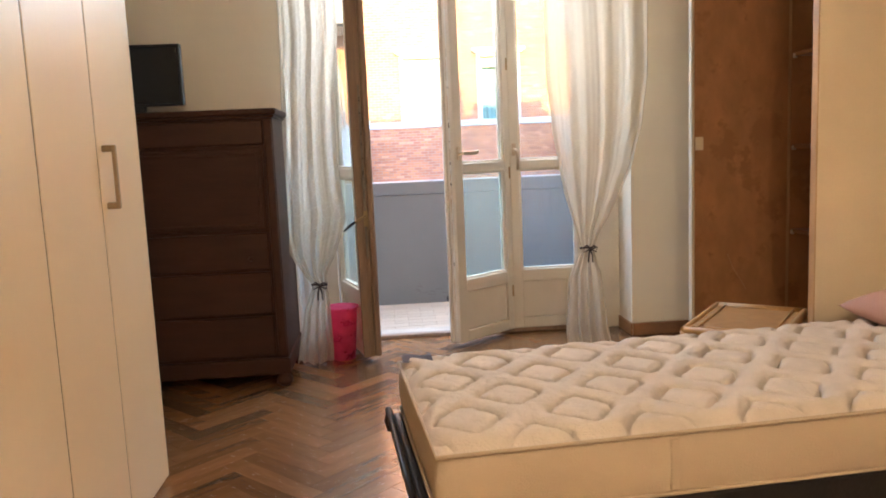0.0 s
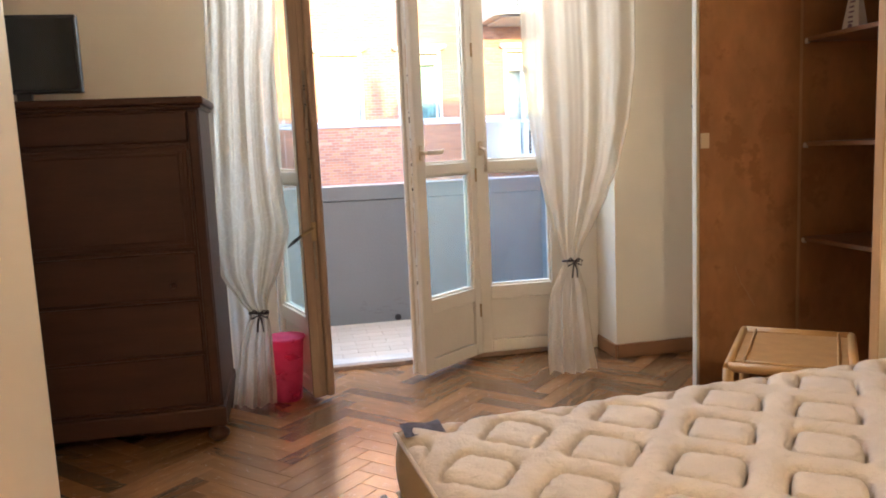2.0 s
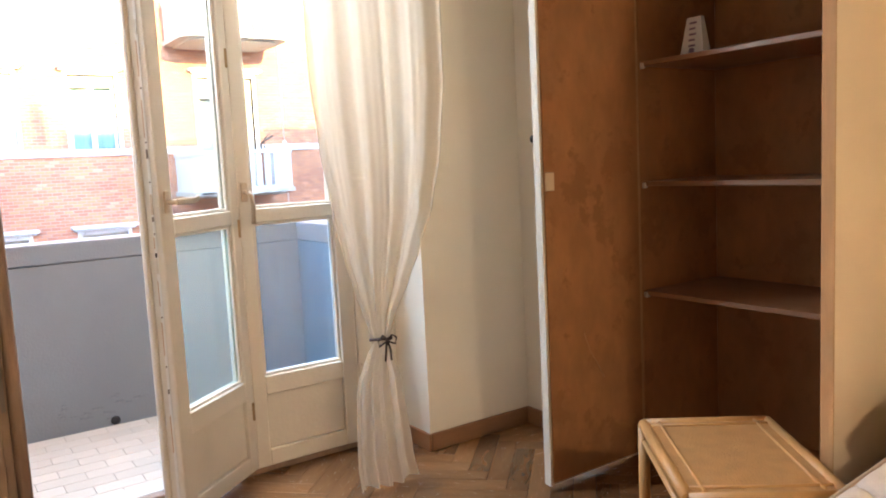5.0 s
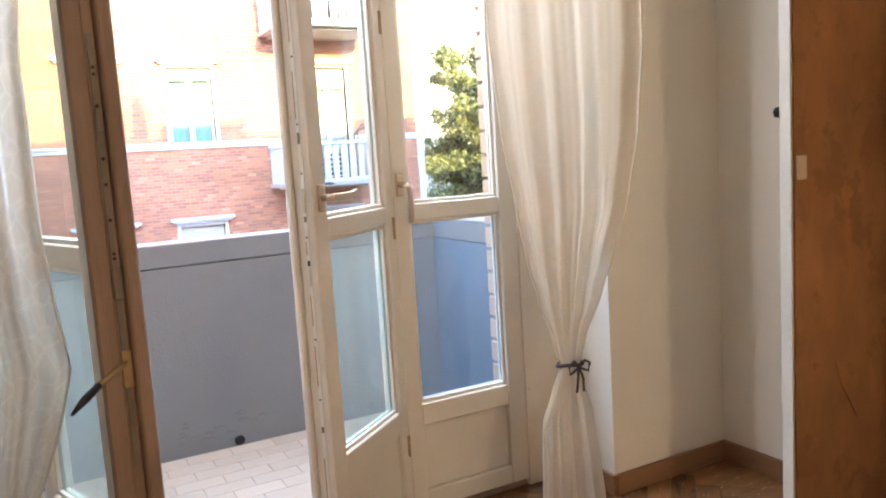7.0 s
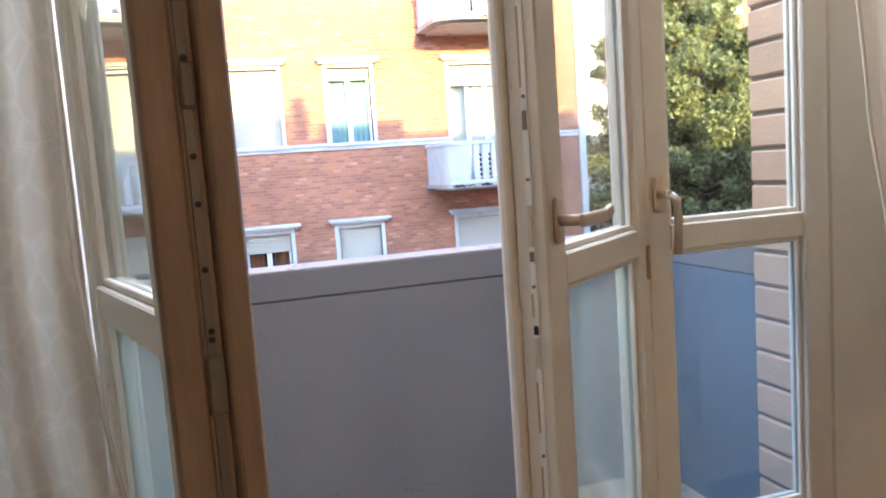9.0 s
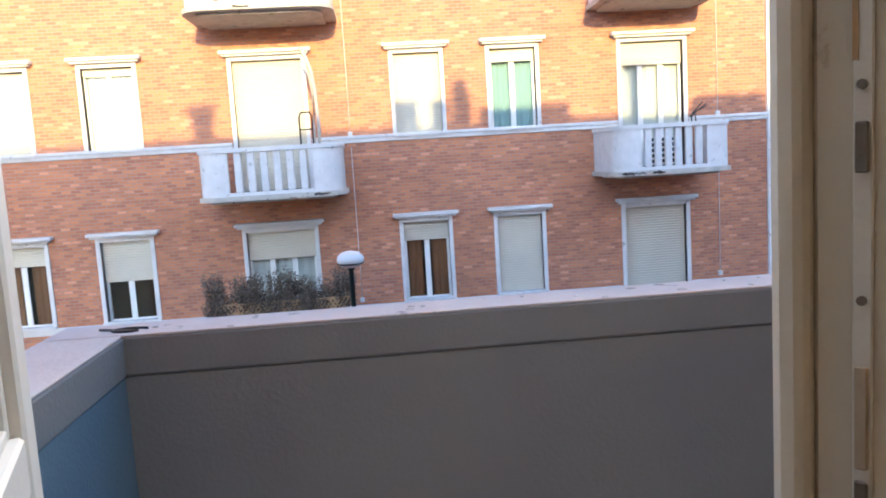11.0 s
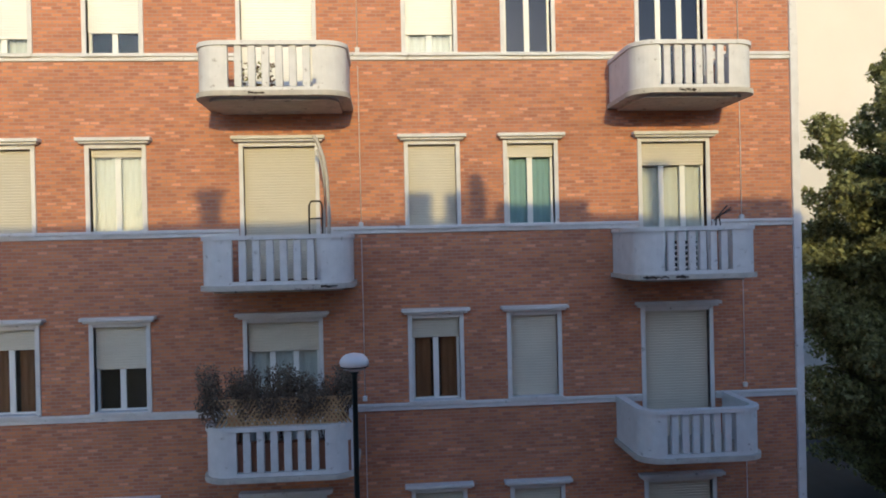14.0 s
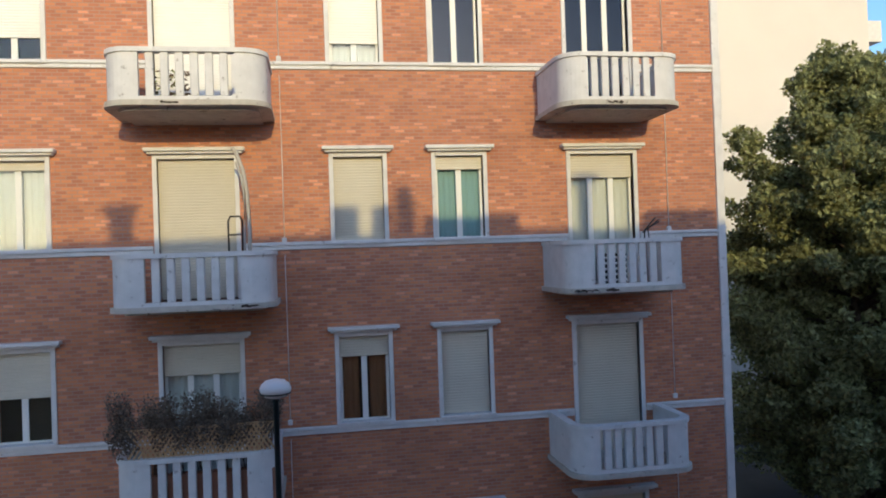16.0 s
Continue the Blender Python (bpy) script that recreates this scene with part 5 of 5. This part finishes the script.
for ztop in (5.28, 1.83, -1.57):
    balcony(-2.91, -0.25, ztop, 0.58, 0.52)
    balcony(5.04, 7.38, ztop, 0.46, 0.56)
    balcony(-11.2, -8.55, ztop, 0.58, 0.52)
rg = random.Random(31)
for bx0, bz, n in ((5.10, 0.895, 9), (5.75, 0.90, 4), (-1.95, 4.345, 5), (-0.75, 0.895, 5), (5.9, 4.345, 5)):
    for k in range(n):
        bm = bmesh.new()
        w, hh = rg.uniform(0.03, 0.07), rg.uniform(0.012, 0.032)
        rim = [bm.verts.new((w * math.cos(a) * rg.uniform(0.6, 1.1), -0.004, hh * math.sin(a) * rg.uniform(0.6, 1.1))) for a in [0.5236 * q for q in range(12)]]
        mid = bm.verts.new((0, -0.007, 0))
        for q in range(12):
            bm.faces.new((mid, rim[q], rim[(q + 1) % 12]))
        flake = part("spalled_patch", bm, SEAM, house, "dark spalled patch on the slab edge")
        flake.location = (bx0 + 0.055 * k, 18.97 - 0.055, bz + rg.uniform(-0.012, 0.012))
# cable runs with a small junction box
for x in (-0.09, 7.78, -8.62):
    for za, zb in ((5.47, 10.2), (1.98, 5.20), (-1.50, 1.75), (-7.4, -1.78)):
        cb = bmesh.new()
        tube(cb, [(x, FY - 0.02, za), (x + 0.004, FY - 0.02, (za + zb) / 2), (x, FY - 0.02, zb)], 0.008, 6)
        cab = part("cable", cb, STUCCO, house, "white cable run")
        part("junction_box", boxed(x - 0.045, x + 0.045, FY - 0.06, FY - 0.002, za, za + 0.10, 0.008), STUCCO, cab)

# things on the balconies opposite
hs = thing("drain_hose", pose(-0.66, 19.420, 0.942), "bent grey hose and rack standing on the balcony", "hose")
tb = bmesh.new()
tube(tb, [(0, 0, 0), (0.02, 0, 1.3), (0.00, 0, 1.9), (-0.06, 0, 2.3), (-0.17, 0, 2.62), (-0.24, 0, 2.70)], 0.035, 8)
tube(tb, [(-0.10, 0, 0.0), (-0.06, 0, 1.3), (-0.05, 0, 1.9), (-0.10, 0, 2.2), (-0.17, 0, 2.45)], 0.022, 8)
part("hose", tb, SLABSTONE, hs)
tb = bmesh.new()
tube(tb, [(-0.34, 0, 0.0), (-0.34, 0, 1.42), (-0.30, 0, 1.50), (-0.14, 0, 1.50), (-0.10, 0, 1.42), (-0.10, 0, 0.0)], 0.018, 8)
tube(tb, [(-0.34, 0, 1.18), (-0.10, 0, 1.18)], 0.015, 6)
part("rack", tb, BLACKMETAL, hs, "dark metal rack")
bx = thing("storage_box", pose(6.25, 20.000, 0.942), "dark striped box standing on the balcony", "box")
part("box_body", boxed(-0.25, 0.25, -0.18, 0.18, 0, 0.62, 0.02), IRON, bx)
for k in range(5):
    part("stripe", boxed(-0.252, 0.252, -0.187, -0.181, 0.08 + 0.11 * k, 0.12 + 0.11 * k), SHUTTERW, bx)
rk = thing("clothes_airer", pose(6.82, 19.420, 0.942), "folded dark clothes airer leaning over the coping", "clothes airer")
tb = bmesh.new()
tube(tb, [(-0.20, 0, 0), (-0.10, 0, 1.05), (0.12, 0, 1.28)], 0.014, 6)
tube(tb, [(0.10, 0.05, 0), (-0.02, 0.05, 1.08), (0.22, 0.05, 1.20)], 0.014, 6)
tube(tb, [(-0.14, 0.02, 1.0), (0.20, 0.02, 1.24)], 0.012, 6)
part("airer_frame", tb, BLACKMETAL, rk)
for k in range(5):
    pot = thing("plant_pot", pose(-2.15 + 0.13 * k, 19.290, 4.392), "small potted plant on the balcony", "potted plant", "pots on the upper balcony")
    part("pot", lathe(bmesh.new(), [(0.045, 0), (0.06, 0.12), (0.05, 0.12)], 12), ROOFTILE, pot)
    rr = random.Random(k)
    lf = bmesh.new()
    for q in range(40):
        c = Vector((rr.gauss(0, 0.05), rr.gauss(0, 0.05), 0.14 + rr.random() * 0.45))
        d = Vector((rr.uniform(-1, 1), rr.uniform(-1, 1), rr.uniform(-0.5, 1))).normalized() * 0.04
        e = d.cross(Vector((0.3, 0.8, 0.5))).normalized() * 0.02
        lf.faces.new([lf.verts.new(c + v) for v in (-d, e, d, -e)])
    part("leaves", lf, LEAF if k % 2 else LEAFDRY, pot)

# trellis and shrubs on the lower balcony
tr = thing("garden_trellis", pose(0, 0, 0), "crossed wooden lattice fixed on the balcony coping", "trellis")
for k in range(32):
    x = -2.68 + 0.08 * k
    for s, yy in ((1, 19.030), (-1, 19.048)):
        xa, xb = (x, x + 0.30) if s > 0 else (x + 0.30, x)
        if max(xa, xb) > -0.27:
            continue
        bm = bmesh.new()
        dx, dz = (xb - xa), 0.46
        nrm = Vector((-dz, 0, dx)).normalized() * 0.016
        a, b = Vector((xa, yy, -1.568)), Vector((xb, yy, -1.108))
        q = [bm.verts.new(p + o) for o in (Vector((0, 0, 0)), Vector((0, 0.012, 0))) for p in (a - nrm, a + nrm, b + nrm, b - nrm)]
        for f in ((0, 1, 2, 3), (7, 6, 5, 4), (0, 4, 5, 1), (1, 5, 6, 2), (2, 6, 7, 3), (3, 7, 4, 0)):
            bm.faces.new([q[i] for i in f])
        part("lath", bm, PALEWOOD, tr)
part("trellis_rail", boxed(-2.70, -0.28, 19.025, 19.062, -1.105, -1.080), PALEWOOD, tr)


def leaves(name, spots, size, count, seed, material, squash=(1, 1, 1)):
    """Many small folded leaves scattered through clumps (x, y, z, radius)."""
    g = np.random.default_rng(seed)
    sp = np.array(spots)
    w = sp[:, 3] ** 2
    pick = g.choice(len(sp), count, p=w / w.sum())
    d = g.normal(size=(count, 3))
    d /= np.linalg.norm(d, axis=1)[:, None]
    c = sp[pick, :3] + d * (sp[pick, 3] * g.uniform(0.35, 1.08, count) ** 0.7)[:, None] * np.array(squash)
    a = g.normal(size=(count, 3))
    a /= np.linalg.norm(a, axis=1)[:, None]
    b = np.cross(a, g.normal(size=(count, 3)))
    b /= np.linalg.norm(b, axis=1)[:, None]
    s = (size * g.uniform(0.6, 1.4, count))[:, None]
    nn = np.cross(a, b)
    pts = np.stack([c - a * s, c + b * s * 0.55 + nn * s * 0.2, c + a * s, c - b * s * 0.55 + nn * s * 0.2], axis=1).reshape(-1, 3)
    me = bpy.data.meshes.new(name)
    me.from_pydata(pts.tolist(), [], (np.arange(count * 4).reshape(-1, 4)[:, [0, 1, 2]]).tolist() + (np.arange(count * 4).reshape(-1, 4)[:, [0, 2, 3]]).tolist())
    me.materials.append(material)
    return new(name, me)


rng = random.Random(11)
for k in range(7):
    x = -2.62 + 0.355 * k
    sh = thing("balcony_shrub", pose(x, 19.220, -2.45), "half-dry shrub in a box behind the trellis", "shrub", "shrubs behind the trellis")
    part("box", boxed(-0.17, 0.17, -0.12, 0.12, 0.0, 0.55, 0.01), ROOFTILE, sh)
    spots = []
    for q in range(9):
        tip = (rng.uniform(-0.24, 0.24) - (0.10 if k == 0 else 0), rng.uniform(-0.18, 0.05), rng.uniform(1.30, 1.92 if k in (0, 1, 3, 6) else 1.76))
        st = bmesh.new()
        tube(st, [(0.02 * q - 0.06, 0, 0.5), (tip[0] * 0.6, tip[1] * 0.5, 1.1), tip], 0.008, 5, (1, 0.8, 0.3))
        part("stem", st, BARK, sh)
        spots += [(tip[0] * f, tip[1] * f - 0.05, 0.5 + (tip[2] - 0.5) * f, 0.16) for f in (0.66, 0.78, 0.88, 0.98)]
    lf = leaves("foliage", spots, 0.022, 3300, 20 + k, LEAFDRY)
    lf.parent = sh

# ---------------------------------------------------------------- tree and far house
def tree(x, y, zg, h, spread, seed, count):
    """A street tree: full below, tapering to several pointed leaders at the top."""
    rg = random.Random(seed)
    t = thing("street_tree", pose(x, y, zg), "tall leafy street tree turning yellow", "tree")
    tk = bmesh.new()
    tube(tk, [(0, 0, 0), (0.05, 0.02, 2.5), (-0.05, 0.1, 5.0), (0.05, 0.0, 8.0), (0.1, 0.05, h * 0.9)], 0.26, 10, (1.2, 0.95, 0.8, 0.5, 0.15))
    spots = []
    for q in range(230):
        f = rg.uniform(0.10, 0.97)
        ang = rg.uniform(0, 6.283)
        reach = spread * min(1.0, max(0.12, (1.01 - f) / 0.24)) * min(1.0, 5 * f) * rg.uniform(0.35, 1.0) ** 0.6
        rise = h * f * 0.86
        tip = Vector((reach * math.cos(ang), reach * math.sin(ang) * 0.8, h * f + rg.uniform(-0.3, 0.5)))
        tube(tk, [(0, 0, rise), tuple(tip * 0.5 + Vector((0, 0, rise * 0.5 - 0.1))), tuple(tip)], 0.045, 5, (1.2, 0.7, 0.2))
        for g in (0.5, 0.66, 0.8, 0.9, 1.0):
            p = Vector((0, 0, rise)).lerp(tip, g)
            spots.append((p.x + rg.gauss(0, 0.2), p.y + rg.gauss(0, 0.2), p.z + rg.gauss(0, 0.2), rg.uniform(0.22, 0.6)))
    part("trunk", tk, BARK, t)
    lf = leaves("crown", spots, 0.085, count, seed, LEAF, (1, 1, 0.8))
    lf.parent = t
    return t


tree(16.7, 26.5, -7.6, 15.2, 4.2, 4, 190000)
tree(19.5, 31.0, -7.6, 12.0, 5.5, 9, 60000)
far = thing("plaster_building", pose(0, 0, 0), "tall plain beige plastered apartment block", "building")
part("wall", boxed(9.5, 28.6, 40.0, 52.0, -7.6, 26.0), PLASTER, far)
part("roof", boxed(9.2, 28.9, 39.7, 52.3, 26.0, 26.3), SLABSTONE, far)
for z in (8.8, 12.05):
    bal = part("balcony", boxed(28.7, 30.2, 41.0, 45.0, z, z + 0.2), STUCCO, far)
    part("railing", boxed(28.7, 30.2, 41.0, 41.08, z + 0.2, z + 1.1), STUCCO, bal)

brown = thing("brown_house", pose(36.0, 56.0, -7.6), "distant brown brick house with a low tiled roof", "building")
part("wall", boxed(0, 18, 0, 10, 0, 20.9), BRICK, brown)
part("roof", boxed(-0.4, 18.4, -0.4, 10.4, 20.9, 21.3), ROOFTILE, brown)

# ---------------------------------------------------------------- brick reveal beside the window
rev = bpy.data.objects["wall_outer"]
bshort = {}
for k in range(26):
    for i, (y0, y1) in enumerate(((5.425, 5.764),)):
        key = round(y1 - y0, 3)
        if key not in bshort:
            bshort[key] = mesh_of("brick", boxed(-0.012, 0.004, 0, key, 0, 0.088, 0.005), BRICKPIER)
        b = new("brick", bshort[key])
        b.parent = rev
        b.location = (RX1 - 0.004, y0, 0.004 + k * 0.100)
setting("reveal_joint", boxed(RX1 - 0.0045, RX1 - 0.0005, YG + 0.034, YO + 0.001, 0.0, 2.6), PIERJOINT, "dark mortar joints of the brick reveal", "wall")

# ---------------------------------------------------------------- balcony tiles
tl = mesh_of("tile", boxed(0.0015, 0.1985, 0.0015, 0.0985, -0.0038, 0.0, 0.0012), TILE)
slab_ob = bpy.data.objects["balcony_slab"]
for j in range(12):
    for i in range(-4, 11):
        x, y = i * 0.20 + (0.10 if j % 2 else 0.0), 5.5305 + j * 0.10
        x0, x1 = max(x, PX0 if y > YO - 0.09 else RX0 + 0.01), min(x + 0.2, PX1 if y > YO - 0.09 else RX1 - 0.02)
        if x1 - x0 < 0.03 or y > PY0 - 0.03:
            continue
        if x1 - x0 > 0.199 and y + 0.1 < PY0:
            t = new("tile", tl)
        else:
            t = new("tile", mesh_of("tile", boxed(0.0015, x1 - x0 - 0.0015, 0.0015, min(0.0985, PY0 + 0.004 - y), -0.0038, 0.0, 0.0012), TILE))
        t.parent = slab_ob
        t.location = (x0, y, 0.0)
setting("niche_floor", boxed(RX0 + 0.001, RX1 - 0.001, YG + 0.0325, YO - 0.001, -0.20, -0.0105), GROUT, "mortar bed under the threshold", "floor")

# ---------------------------------------------------------------- herringbone parquet
PLK, PWD = 0.44, 0.088
C45 = math.sqrt(0.5)
plank = mesh_of("plank", boxed(0.0006, PLK - 0.0006, 0.0006, PWD - 0.0006, -0.0115, 0.0, 0.0010), PARQUET)
floor_ob = bpy.data.objects["floor"]
ORG = (-0.31 - PLK * C45, 3.0)
near, rest = [], []
for a in range(-90, 90):
    for b in range(-12, 13):
        for vert in (0, 1):
            ux, uy = a * PWD + b * PLK, a * PWD - b * PLK
            if vert:
                ux, uy = ux + PWD, uy + PWD
            x, y = ORG[0] + (ux - uy) * C45, ORG[1] + (ux + uy) * C45
            ang = 45 + (90 if vert else 0)
            d = Vector((math.cos(radians(ang)), math.sin(radians(ang))))
            mx, my = x + d.x * PLK / 2, y + d.y * PLK / 2
            if not (XL - 0.3 < mx < 2.75 and YB - 0.2 < my and y < YG + 0.02):
                continue
            (near if -0.75 < mx < 2.1 and 2.55 < my else rest).append((x, y, ang))
near.sort(key=lambda p: -p[1])
rest += near[300:]
for x, y, ang in near[:300]:
    if y + PLK * C45 + (PWD * C45 if ang == 45 else 0) > YG + 0.0285:
        cut = boxed(0.0006, PLK - 0.0006, 0.0006, PWD - 0.0006, -0.0115, 0.0, 0.0010)
        inv = pose(x, y, 0, 0, 0, ang).inverted()
        res = bmesh.ops.bisect_plane(cut, geom=cut.verts[:] + cut.edges[:] + cut.faces[:], plane_co=inv @ Vector((x, YG + 0.0285, 0)), plane_no=inv.to_3x3() @ Vector((0, 1, 0)), clear_outer=True)
        if not cut.faces:
            continue
        o = new("plank", mesh_of("plank", cut, PARQUET))
    else:
        o = new("plank", plank)
    o.parent = floor_ob
    o.matrix_basis = pose(x, y, 0, 0, 0, ang)
verts, faces = [], []
src = [tuple(v.co) for v in plank.vertices]
sf = [tuple(p.vertices) for p in plank.polygons]
for x, y, ang in rest:
    c, s, k = math.cos(radians(ang)), math.sin(radians(ang)), len(verts)
    verts += [(x + c * p[0] - s * p[1], y + s * p[0] + c * p[1], p[2]) for p in src]
    faces += [tuple(i + k for i in f) for f in sf]
me = bpy.data.meshes.new("planks")
me.from_pydata(verts, [], faces)
me.materials.append(PARQUET)
o = new("planks", me)
o.parent = floor_ob
o["kind"] = "stuff"
